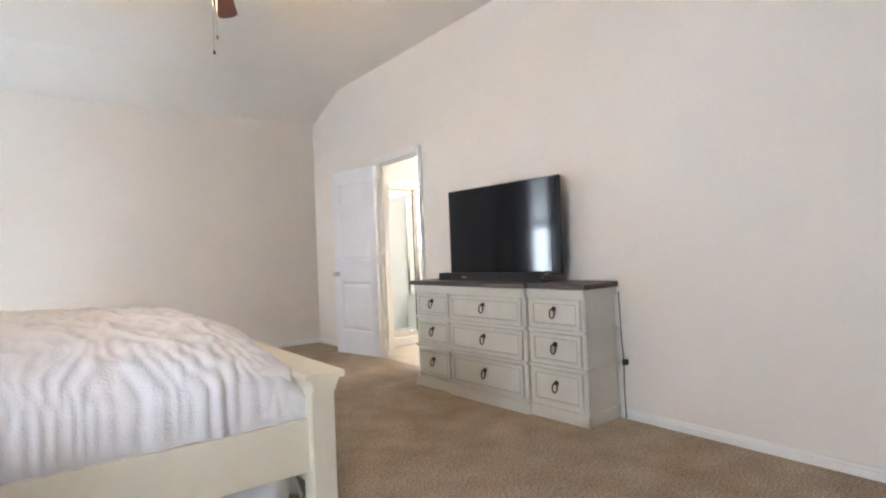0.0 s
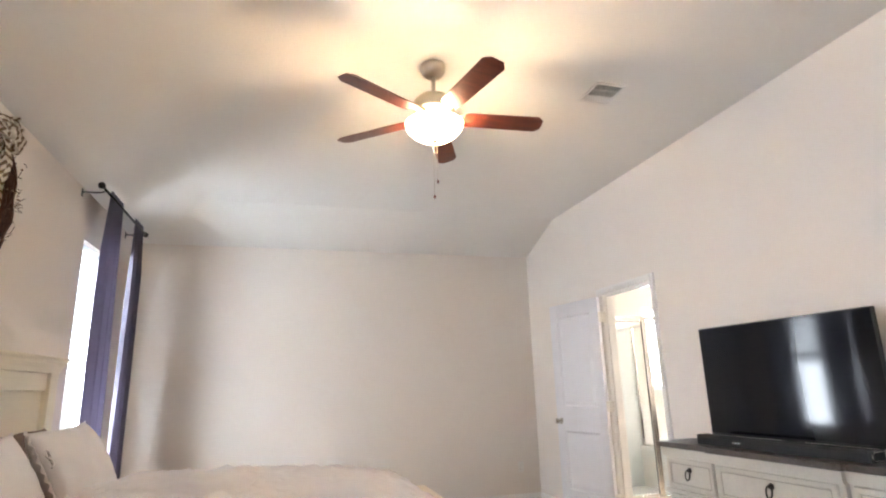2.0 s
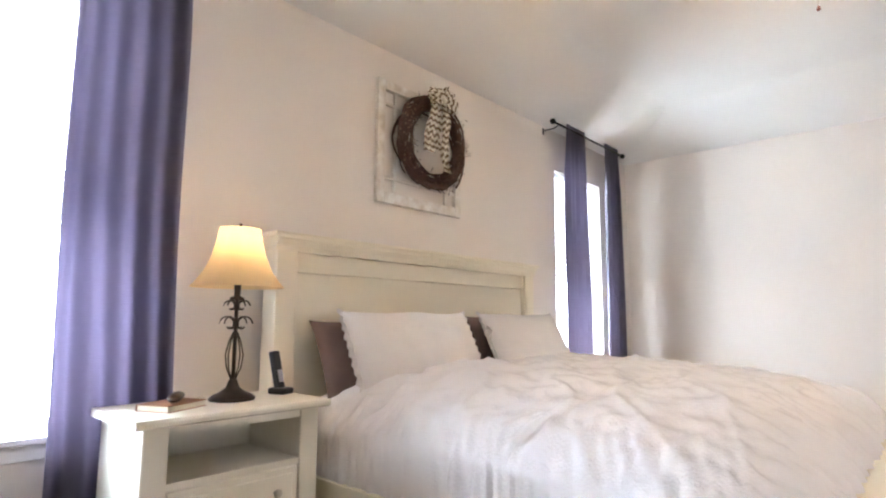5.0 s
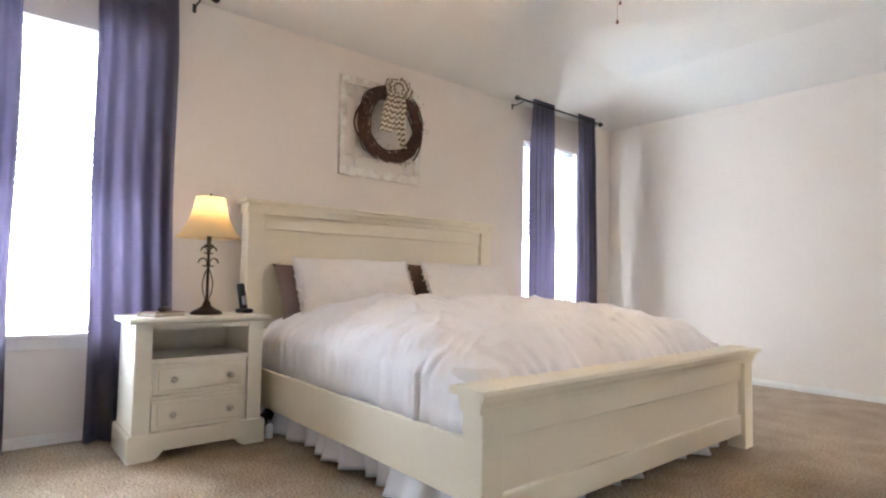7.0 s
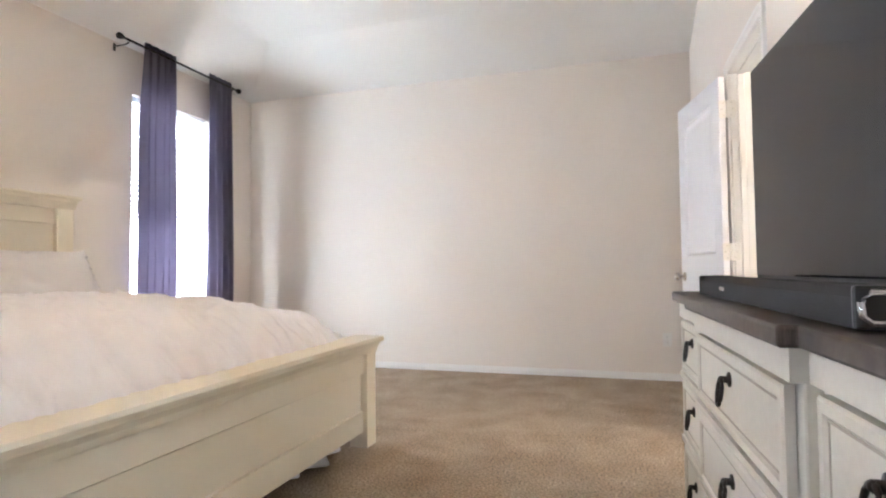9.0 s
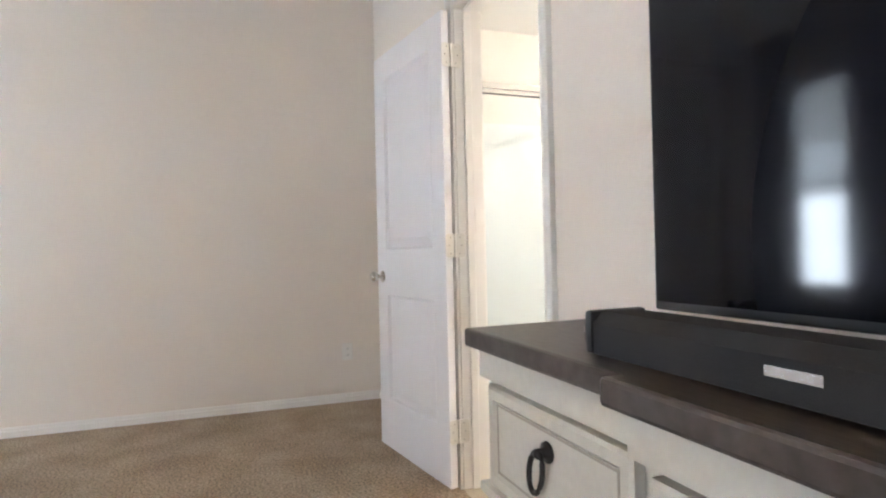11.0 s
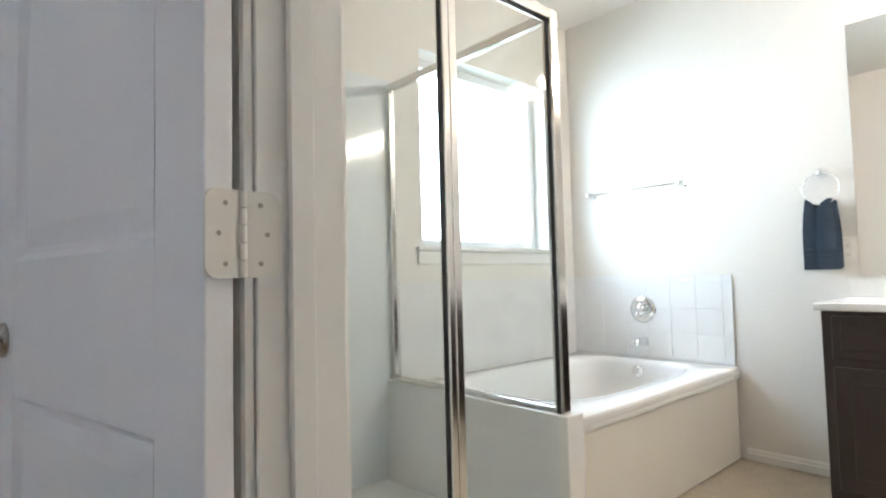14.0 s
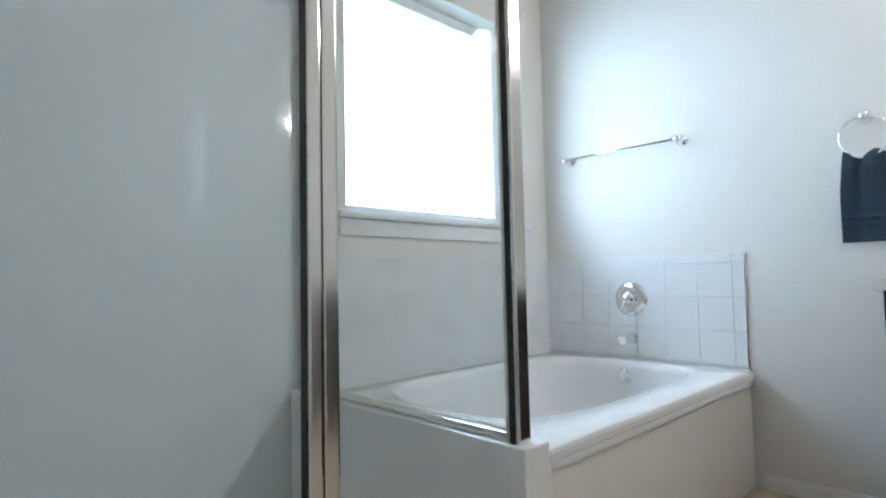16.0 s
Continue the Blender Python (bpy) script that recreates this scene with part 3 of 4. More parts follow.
part("footboard_moulding", prism([(1.465, 0.505), (1.565, 0.505), (1.570, 0.527), (1.580, 0.547), (1.582, 0.560), (1.450, 0.560)], 'y', FA + .015, FB - .015), BED, bed)
part("footboard_cap", prism([(1.425, 0.560), (1.600, 0.560), (1.605, 0.575), (1.600, 0.590), (1.425, 0.590), (1.420, 0.575)], 'y', FA, FB), BED, bed)
for y0 in (FA + .075, FB - .115):
    part("side_rail", boxes((-0.74, 1.465, y0, y0 + .04, 0.155, 0.385), bevel=0.006, seg=2), BED, bed)
part("slat_base", boxes((-0.74, 1.465, FA + .12, FB - .12, 0.19, 0.22)), BED, bed)
mat = tagged(part("mattress", boxes((-0.73, 1.43, FA + .13, FB - .13, 0.22, 0.62), bevel=0.05, seg=3), SHAM, smooth=True), "white mattress in the bed frame under the duvet", "mattress")


def nz(x, y, z, s):
    return noise.noise(Vector((x * s, y * s, z * s)))


def duvet_f(u, v):
    """Sheet over the mattress: u from pillows to foot, v across the bed."""
    x = -0.62 + 2.085 * u
    t = 2 * v - 1
    prof = (1 - abs(t) ** 5.0) ** 0.55 if abs(t) < 1 else 0
    foot = max(0.0, (u - 0.76) / 0.24)
    fp = (1 - foot ** 2.6) ** 0.6 if foot < 1 else 0
    y = 3.345 + 1.075 * math.copysign(min(1, abs(t) * 1.06) ** 0.97, t)
    head = 0.86 + 0.14 * min(1, u * 4)
    z = 0.375 + (0.455 * head * prof) * (0.40 + 0.60 * fp) + 0.02 * math.sin(3 * x + 1) * prof
    side = abs(t) ** 6
    w = 0.034 * nz(x, y, 0, 2.6) + 0.020 * nz(x + 3, y * 1.3, 2, 8) + 0.006 * nz(x, y, 5, 24)
    ridge = 0.016 * (1 - min(1, 4 * abs(nz(x * 0.8 + 7 + 0.5 * y, y * 0.9 - 0.3 * x, 1, 4.0)))) ** 2
    z += (w + ridge) * (1 - side) * (0.5 + 0.5 * prof)
    gather = 0.025 * math.sin(44 * x + 9 * nz(x, y, 0, 3)) * nz(x + 9, y, 0, 2.3) + 0.010 * math.sin(83 * x + 11 * nz(x, y, 0, 5)) * (0.6 + nz(x, 2, 0, 4))
    y += math.copysign((gather + 0.02 * nz(x, z, 3, 5)) * min(1, side * 3 + foot * 0.3), t)
    x += 0.010 * math.sin(70 * y + 6 * nz(x, y, 0, 5)) * foot
    return (x, y, z)


duvet = part("duvet", surface(230, 190, duvet_f), DUVET, smooth=True)
md = duvet.modifiers.new("thickness", 'SOLIDIFY')
md.thickness = 0.02
tagged(duvet, "rumpled white ruched duvet spread over the bed", "duvet")


def pillow(name, loc, sx, sy, sz, tilt, mat, label, group, seed, rz=0.0):
    """Stuffed pillow leaning on the headboard; sy wide, sz tall, sx thick."""
    r = random.Random(seed)
    o = (r.uniform(0, 9), r.uniform(0, 9))

    def cush(side):
        def f(u, v):
            a, b = 2 * u - 1, 2 * v - 1
            puff = max(0.0, (1 - abs(a) ** 2.6) * (1 - abs(b) ** 2.6)) ** 0.55
            pinch = 1 - 0.05 * (1 - a * a) * abs(b) ** 4
            pinch2 = 1 - 0.07 * (1 - b * b) * abs(a) ** 4
            d = puff * sx / 2 + 0.008 * nz(a * 2 + o[0], b * 2, 0, 2.2) * puff + 0.003
            return (side * d, a * sy / 2 * pinch2, b * sz / 2 * pinch + 0.01 * nz(a + o[1], b, 0, 2))
        return f
    bm = surface(36, 26, cush(1))
    b2 = surface(36, 26, cush(-1))
    me = bpy.data.meshes.new("tmp")
    b2.to_mesh(me)
    b2.free()
    bm.from_mesh(me)
    bpy.data.meshes.remove(me)
    bmesh.ops.remove_doubles(bm, verts=bm.verts, dist=0.0075)
    bmesh.ops.recalc_face_normals(bm, faces=bm.faces)
    th = thing(name, (0, 0, 0), label, "pillow", group)
    th.matrix_basis = pose(*loc, 0, tilt, rz)
    part("cover", bm, mat, th, local=True, smooth=True)
    return th


pillow("pillow", (-0.58, 2.80, 0.825), 0.17, 0.86, 0.50, -22, BROWN, "dark brown satin pillow behind a white sham", "brown pillows", 11)
pillow("pillow", (-0.58, 3.78, 0.86), 0.17, 0.86, 0.50, -22, BROWN, "dark brown satin pillow behind a white sham", "brown pillows", 12)
for yy, sd_, rz in ((2.90, 21, -2), (3.96, 22, 2)):
    th = pillow("pillow_sham", (-0.41, yy, 0.88), 0.20, 0.92, 0.50, -27, SHAM, "white ruffled pillow sham leaning on brown pillow", "white shams", sd_, rz)
    for sgn in (-1, 1):
        def ruffle(u, v):
            z = (u - 0.5) * 0.50
            a = 0.007 * math.sin(71 * u + sgn) * v
            return (a + 0.002, sgn * (0.43 + 0.035 * v) + 0.003 * math.sin(43 * u), z * (1 + 0.05 * v))
        part("ruffle", surface(70, 4, ruffle), SHAM, th, local=True, smooth=True, solid=0.002)
    if yy > 3.5:
        for zz in (-0.12, 0.10):
            bm = bmesh.new()
            tube(bm, [(0.05, -0.46, zz), (0.06, -0.50, zz + .03), (0.06, -0.53, zz + .01), (0.06, -0.50, zz - .015), (0.05, -0.47, zz)], 0.006, 6)
            tube(bm, [(0.05, -0.47, zz), (0.07, -0.52, zz - .04), (0.07, -0.55, zz - .05)], 0.006, 6)
            part("tie_bow", bm, SHAM, th, local=True, smooth=True)


def skirt(name, x0, y0, x1, y1, n, label):
    d = Vector((x1 - x0, y1 - y0, 0))
    L = d.length
    d.normalize()
    nrm = Vector((d.y, -d.x, 0))

    def f(u, v):
        s = u * L
        a = (0.005 + 0.026 * v) * math.sin(2 * math.pi * n * u + 4.5 * nz(s, 0, 0, 2.2)) + 0.09 * v * nz(s, 3, 0, 2.6)
        p = Vector((x0, y0, 0)) + d * s + nrm * (a + 0.03 * v)
        return (p.x, p.y, 0.20 - (0.18 + 0.016 * nz(s, 1, 0, 6)) * v)
    ob = part(name, surface(260, 8, f), SKIRT, smooth=True)
    md = ob.modifiers.new("thickness", 'SOLIDIFY')
    md.thickness = 0.0015
    tagged(ob, label, "bed skirt", "bed skirts")


skirt("bed_skirt", -0.66, FA + .155, 1.40, FA + .155, 13, "ruffled white bed skirt under the side rail")
skirt("bed_skirt", 1.40, FA + .155, 1.40, FB - .155, 12, "ruffled white bed skirt under the footboard")
skirt("bed_skirt", 1.40, FB - .155, -0.66, FB - .155, 13, "ruffled white bed skirt under the side rail")

# ---- nightstand and what stands on it ----
ns = thing("nightstand", (-0.55, 1.82, 0), "cream painted nightstand with open shelf and two drawers", "nightstand")
NX0, NX1, NA, NB = -0.67, -0.27, 1.478, 2.155
part("top", prism([(NX0, .722), (NX1 + .02, .722), (NX1 + .035, .73), (NX1 + .035, .742), (NX1 + .028, .752), (NX0, .752)], 'y', NA - .035, NB + .035), NSW, ns)
for a, b in ((NA, NA + .085), (NB - .085, NB)):
    part("side", boxes((NX0, NX1, a, b, 0.12, 0.722), bevel=0.006, seg=2), NSW, ns)
part("back", boxes((NX0, NX0 + .012, NA + .085, NB - .085, 0.12, 0.722)), NSW, ns)
part("shelf", boxes((NX0 + .012, NX1 - .006, NA + .085, NB - .085, 0.505, 0.53), (NX0 + .012, NX1 - .006, NA + .085, NB - .085, 0.69, 0.722), (NX0 + .012, NX1 - .006, NA + .085, NB - .085, 0.315, 0.33)), NSW, ns)
for z0, z1 in ((0.335, 0.502), (0.145, 0.312)):
    dw = part("drawer", boxes((NX0 + .05, NX1 - .002, NA + .089, NB - .089, z0, z1), (NX1 - .003, NX1 + .006, NA + .115, NB - .115, z0 + .022, z1 - .022), bevel=0.004), NSW, ns)
    for y in (NA + .19, NB - .19):
        part("knob", lathe([(0.009, 0), (0.006, 0.006), (0.006, 0.012), (0.016, 0.018), (0.017, 0.024), (0.010, 0.030), (0, 0.031)], 16, (NX1 + .005, y, (z0 + z1) / 2), 'x'), NICKEL, dw, "brushed metal round knob", smooth=True)
part("plinth", prism([(NA - .012, .14), (NB + .012, .14), (NB + .02, .125), (NB + .02, .0), (NB - .10, 0), (NB - .13, .018), (NB - .15, .045), (NA + .15, .045), (NA + .13, .018), (NA + .10, 0), (NA - .02, 0), (NA - .02, .125)], 'x', NX0, NX1 + .018), NSW, ns)
ns.scale = (1, 1, 0.98)
lampt = thing("table_lamp", (-0.50, 1.895, 0.737), "dark scrolled iron table lamp with lit cream bell shade", "lamp")
LC = (-0.50, 1.895, 0.737)
part("base", lathe([(0.088, 0), (0.09, 0.008), (0.078, 0.02), (0.05, 0.032), (0.026, 0.05), (0.018, 0.075), (0.012, 0.085)], 28, LC), BRONZE, lampt, smooth=True)
part("stem", lathe([(0.008, .08), (0.008, .40), (0.028, .402), (0.03, .412), (0.012, .42), (0.014, .46), (0.014, .50)], 16, LC), BRONZE, lampt, smooth=True)
for k in range(4):
    a = math.pi / 2 * k + 0.5
    c, s_ = math.cos(a), math.sin(a)
    pts = [(LC[0] + r * c, LC[1] + r * s_, LC[2] + h) for r, h in ((.012, .085), (.034, .13), (.041, .18), (.028, .23), (.010, .27))]
    part("cage_bar", tube(bmesh.new(), pts, 0.0035, 6), BRONZE, lampt, smooth=True)
    for zc, rr in ((.305, .034), (.378, .026)):
        pts = []
        for i in range(15):
            b = -math.pi / 2 + i / 14 * math.pi * 1.75
            q = rr * (1 - 0.035 * i)
            pts.append((LC[0] + (.010 + q + q * math.cos(b + 1.6)) * c, LC[1] + (.010 + q + q * math.cos(b + 1.6)) * s_, LC[2] + zc + q * math.sin(b + 1.6)))
        part("scroll", tube(bmesh.new(), pts, 0.0035, 6), BRONZE, lampt, smooth=True)
bm = bmesh.new()
prof = [(0.184, .455), (0.174, .465), (0.134, .52), (0.108, .58), (0.092, .64), (0.082, .70)]
rings = [[bm.verts.new((LC[0] + r * (1 + 0.025 * abs(math.cos(4 * 2 * math.pi * i / 64))) * math.cos(2 * math.pi * i / 64), LC[1] + r * (1 + 0.025 * abs(math.cos(4 * 2 * math.pi * i / 64))) * math.sin(2 * math.pi * i / 64), LC[2] + h)) for i in range(64)] for r, h in prof]
for a, b in zip(rings, rings[1:]):
    for i in range(64):
        bm.faces.new((a[i], a[(i + 1) % 64], b[(i + 1) % 64], b[i]))
sh = part("shade", bm, SHADE, lampt, "lit cream fabric bell shade", smooth=True)
bm = tube(bmesh.new(), [(LC[0], LC[1], LC[2] + .48), (LC[0], LC[1] + .05, LC[2] + .56), (LC[0], LC[1] + .055, LC[2] + .66), (LC[0], LC[1], LC[2] + .70), (LC[0], LC[1] - .055, LC[2] + .66), (LC[0], LC[1] - .05, LC[2] + .56), (LC[0], LC[1], LC[2] + .48)], 0.002, 6)
part("harp", bm, BRONZE, lampt)
part("finial", lathe([(0.005, .698), (0.010, .705), (0.007, .713), (0.009, .72), (0, .728)], 14, LC), BRONZE, lampt, smooth=True)
ph = thing("phone_handset", (-0.52, 2.13, 0.737), "black cordless phone handset in its charging base", "phone", rz=20)
part("base", boxes((-.045, .045, -.035, .035, 0, 0.028), bevel=0.01, seg=2), PLASTIC, ph, local=True, smooth=False)
hb_ = part("handset", boxes((-.014, .014, -.024, .024, 0, 0.17), bevel=0.009, seg=3), PLASTIC, ph, local=True)
hb_.matrix_basis = pose(-0.005, 0, 0.018, 0, -14, 0)
part("keypad", boxes((.0135, .0165, -.016, .016, .03, .085), bevel=0.001), SILVER, hb_, local=True)
bk = thing("book", (-0.45, 1.64, 0.737), "small worn paperback lying on the nightstand", "book", rz=25)
part("cover", boxes((-.07, .07, -.095, .095, 0, .003), (-.07, .07, -.095, .095, .021, .024), (-.072, -.069, -.095, .095, 0, .024)), BOOK1, bk, local=True)
part("pages", boxes((-.067, .067, -.092, .092, .003, .021)), PAPER, bk, local=True)
gl = thing("eyeglasses_case", (-0.47, 1.66, 0.762), "dark soft eyeglasses case lying on a book", "glasses case", rz=60)
part("shell", lathe([(0.0, -.075), (0.014, -.07), (0.02, -.05), (0.021, 0), (0.02, .05), (0.014, .07), (0, .075)], 16, (0, 0, 0.016), 'y'), BRONZE, gl, local=True, smooth=True)
gl.scale = (1.2, 1, 0.75)

bg = thing("black_bag", (-0.42, 2.262, 0), "small black cloth bag on the carpet under the bed rail", "bag")
part("pouch", lathe([(0.0, 0.0), (0.05, 0.004), (0.062, 0.03), (0.058, 0.08), (0.04, 0.115), (0.022, 0.13), (0.026, 0.142), (0.0, 0.144)], 18), MESHB, bg, local=True, smooth=True)
part("drawstring", tube(bmesh.new(), [(.024 * math.cos(i * math.pi / 8), .024 * math.sin(i * math.pi / 8), .129) for i in range(17)], 0.003, 6), PLASTIC, bg, local=True, smooth=True)
bt = thing("bottle", (-0.30, 2.225, 0), "small white plastic bottle standing beside the nightstand", "bottle")
part("body", lathe([(0.0, 0.0), (0.021, 0.001), (0.023, 0.006), (0.023, 0.066), (0.018, 0.078), (0.010, 0.084), (0.010, 0.09)], 20), VINYL, bt, local=True, smooth=True)
part("cap", lathe([(0.012, 0.089), (0.012, 0.104), (0.010, 0.107), (0.0, 0.107)], 18), SILVER, bt, local=True, smooth=True)

# ---- old window sash and wreath over the bed ----
fr = thing("wall_frame", (XB, 3.345, 1.78), "distressed white old window sash hung above the headboard", "wall decor")
FY0, FY1, FZ0, FZ1 = 2.962, 3.762, 1.785, 2.585
for nm, b in (("stile", (FY0, FY0 + .062, FZ0, FZ1)), ("stile", (FY1 - .062, FY1, FZ0, FZ1)), ("rail", (FY0 + .062, FY1 - .062, FZ0, FZ0 + .07)), ("rail", (FY0 + .062, FY1 - .062, FZ1 - .062, FZ1))):
    part(nm, boxes((XB, XB + .034, *b), bevel=0.004), OLDW, fr)
for y in (FY0 + .155, FY1 - .155):
    part("muntin", boxes((XB + .008, XB + .026, y - .011, y + .011, FZ0 + .07, FZ1 - .062), bevel=0.003), OLDW, fr)
for z in (FZ0 + .165, FZ1 - .155):
    part("muntin", boxes((XB + .009, XB + .027, FY0 + .062, FY1 - .062, z - .011, z + .011), bevel=0.003), OLDW, fr)
wr = thing("wreath", (XB + .07, 3.41, 2.22), "brown twig wreath with chevron ribbon bow on old sash", "wreath")
WC = Vector((XB + .085, 3.405, 2.235))
rnd = random.Random(5)
bm = bmesh.new()
for k in range(78):
    a0 = rnd.uniform(0, 6.28)
    r0, x0 = 0.268 + rnd.gauss(0, .026), rnd.gauss(0, .022)
    w1, w2, p1, p2 = rnd.uniform(.008, .026), rnd.uniform(.006, .02), rnd.uniform(0, 6), rnd.uniform(0, 6)
    ln = rnd.uniform(2.2, 5.0)
    pts = []
    for i in range(30):
        a = a0 + ln * i / 29
        r = r0 + w1 * math.sin(3.1 * a + p1)
        pts.append(WC + Vector((x0 + w2 * math.sin(4 * a + p2), r * math.cos(a), r * math.sin(a))))
    tube(bm, pts, rnd.uniform(.004, .008), 5)
part("twig_ring", bm, TWIG, wr, smooth=True)["kind"] = "stuff"
bm = bmesh.new()
for k in range(190):
    a = rnd.uniform(0, 6.28)
    r = 0.285 + rnd.gauss(0, .035)
    p = WC + Vector((rnd.uniform(-.01, .055), r * math.cos(a), r * math.sin(a)))
    q = p + Vector((rnd.uniform(0, .03), rnd.gauss(0, .022), rnd.gauss(0, .022)))
    tube(bm, [p, q], 0.0018, 4)
part("sprig_tips", bm, TWIG, wr)["kind"] = "stuff"
bm = bmesh.new()
for k in range(150):
    a = rnd.choice((rnd.uniform(2.4, 4.0), rnd.uniform(0, 6.28)))
    r = 0.27 + rnd.gauss(0, .035)
    bmesh.ops.create_icosphere(bm, subdivisions=1, radius=rnd.uniform(.004, .007), matrix=Matrix.Translation(WC + Vector((rnd.uniform(.015, .06), r * math.cos(a), r * math.sin(a)))))
part("pip_berries", bm, BERRY, wr, smooth=True)["kind"] = "stuff"


def ribbon(name, pts, width, side):
    """Ribbon along points, its width along the vector side; uv in metres for the weave."""
    pts = [Vector(p) for p in pts]
    bm = bmesh.new()
    uv = bm.loops.layers.uv.new("UVMap")
    rows, s, L = [], 0.0, []
    for i, p in enumerate(pts):
        if i:
            s += (p - pts[i - 1]).length
        L.append(s)
        rows.append([bm.verts.new(p + Vector(side) * (width * (k / 8 - .5)) + Vector((0.006 * math.sin(k * 1.3 + s * 30), 0, 0))) for k in range(9)])
    for i in range(len(pts) - 1):
        for k in range(8):
            f = bm.faces.new((rows[i][k], rows[i][k + 1], rows[i + 1][k + 1], rows[i + 1][k]))
            for lp, (ii, kk) in zip(f.loops, ((i, k), (i, k + 1), (i + 1, k + 1), (i + 1, k))):
                lp[uv].uv = (width * kk / 8, L[ii])
    ob = part(name, bm, chev, wr, smooth=True)
    return ob


tx, ty, tz = WC.x + .05, WC.y, WC.z + .285
for dy, ln, wd, dx in ((-.062, .36, .10, .0), (.0, .33, .10, -.008), (.062, .47, .078, .012)):
    ribbon("ribbon_tail", [(tx + dx + .012 * math.sin(6 * t), ty + dy * (.6 + .8 * t) + .008 * math.sin(7 * t), tz - ln * t) for t in [i / 24 for i in range(25)]], wd, (0, 1, 0))
for a, ll in ((150, .12), (110, .10), (70, .085), (25, .15), (-5, .17), (55, .14), (185, .09)):
    ca, sa = math.cos(radians(a)), math.sin(radians(a))
    pts = []
    for i in range(21):
        b = 2 * math.pi * i / 20
        d = ll * (1 - math.cos(b)) / 2
        pts.append((tx + .02 + .035 * math.sin(b), ty + d * ca, tz + d * sa * .9))
    ribbon("ribbon_loop", pts, 0.062, (0.25, -sa, ca))
part("ribbon_knot", lathe([(0, -.03), (.022, -.022), (.028, 0), (.022, .022), (0, .03)], 14, (tx + .04, ty, tz), 'x'), chev, wr, smooth=True)

# ---- ceiling fan and vent ----
FC = (1.385, 3.20, 0)
fan = thing("ceiling_fan", (1.385, 3.20, ZC), "five-blade ceiling fan with mahogany blades, glass bowl lit", "ceiling fan")
part("canopy", lathe([(0.012, 2.995), (0.045, 3.0), (0.066, 3.025), (0.072, 3.05), (0.072, ZC)], 32, FC), FANM, fan, smooth=True)
part("downrod", lathe([(0.012, 2.855), (0.012, 3.08)], 16, FC), FANM, fan, smooth=True)
part("motor_housing", lathe([(0.02, 2.880), (0.05, 2.875), (0.09, 2.860), (0.118, 2.830), (0.122, 2.795), (0.118, 2.770), (0.09, 2.760), (0.06, 2.735), (0.058, 2.725)], 40, FC), FANM, fan, smooth=True)
part("light_kit", lathe([(0.058, 2.710), (0.06, 2.727), (0.04, 2.735)], 32, FC), FANM, fan, smooth=True)
bm = bmesh.new()
prof = [(0.012, 2.600), (0.045, 2.603), (0.09, 2.615), (0.13, 2.640), (0.155, 2.670), (0.165, 2.700)]
rings = [[bm.verts.new((FC[0] + r * math.cos(2 * math.pi * i / 40), FC[1] + r * math.sin(2 * math.pi * i / 40), h)) for i in range(40)] for r, h in prof]
bm.faces.new(rings[0])
for a, b in zip(rings, rings[1:]):
    for i in range(40):
        bm.faces.new((a[i], a[(i + 1) % 40], b[(i + 1) % 40], b[i]))
bowl = part("glass_bowl", bm, BOWL, fan, "lit frosted glass bowl", smooth=True)
md = bowl.modifiers.new("thickness", 'SOLIDIFY')
md.thickness = 0.004
part("bowl_finial", lathe([(0, 2.577), (0.008, 2.583), (0.012, 2.593), (0.018, 2.601)], 16, FC), FANM, fan, smooth=True)
for k in range(5):
    a = -5 + 72 * k
    m = pose(FC[0], FC[1], 0, 0, 0, a)
    out = [(0.17, -.048), (0.20, -.058), (0.605, -.064), (0.64, -.036), (0.643, .036), (0.608, .064), (0.20, .058), (0.17, .048)]
    bm = prism(out, 'z', -.003, .003)
    bmesh.ops.transform(bm, matrix=m @ pose(0, 0, 2.740, -12, 0, 0), verts=bm.verts)
    bl = part("blade", bm, BLADE, fan, "dark mahogany wooden blade")
    bm = prism([(0.075, -.012), (0.13, -.016), (0.17, -.04), (0.235, -.036), (0.25, 0), (0.235, .036), (0.17, .04), (0.13, .016), (0.075, .012)], 'z', .0035, .0075)
    bmesh.ops.transform(bm, matrix=m @ pose(0, 0, 2.742, -12, 0, 0), verts=bm.verts)
    part("blade_iron", bm, FANM, bl)
for dx, dy, ln in ((0.010, 0.022, .30), (0.004, 0.024, .39)):
    bm = tube(bmesh.new(), [(FC[0] + dx, FC[1] + dy, 2.725), (FC[0] + dx * 3.2, FC[1] + dy * 3.2, 2.700), (FC[0] + dx * 3.25, FC[1] + dy * 3.25, 2.675), (FC[0] + dx * 3.25, FC[1] + dy * 3.25, 2.695 - ln)], 0.0012, 5)
    c = part("pull_chain", bm, FANM, fan)
    part("pull_knob", lathe([(0, -.012), (0.007, -.008), (0.008, 0), (0.004, .01), (0.002, .014)], 12, (FC[0] + dx * 3.25, FC[1] + dy * 3.25, 2.685 - ln)), BLADE, c, smooth=True)
vt = thing("ceiling_vent", (2.50, 3.26, ZC), "white metal three-way ceiling air vent", "air vent")
VY0, VY1, VX0, VX1 = 3.13, 3.365, 2.42, 2.635
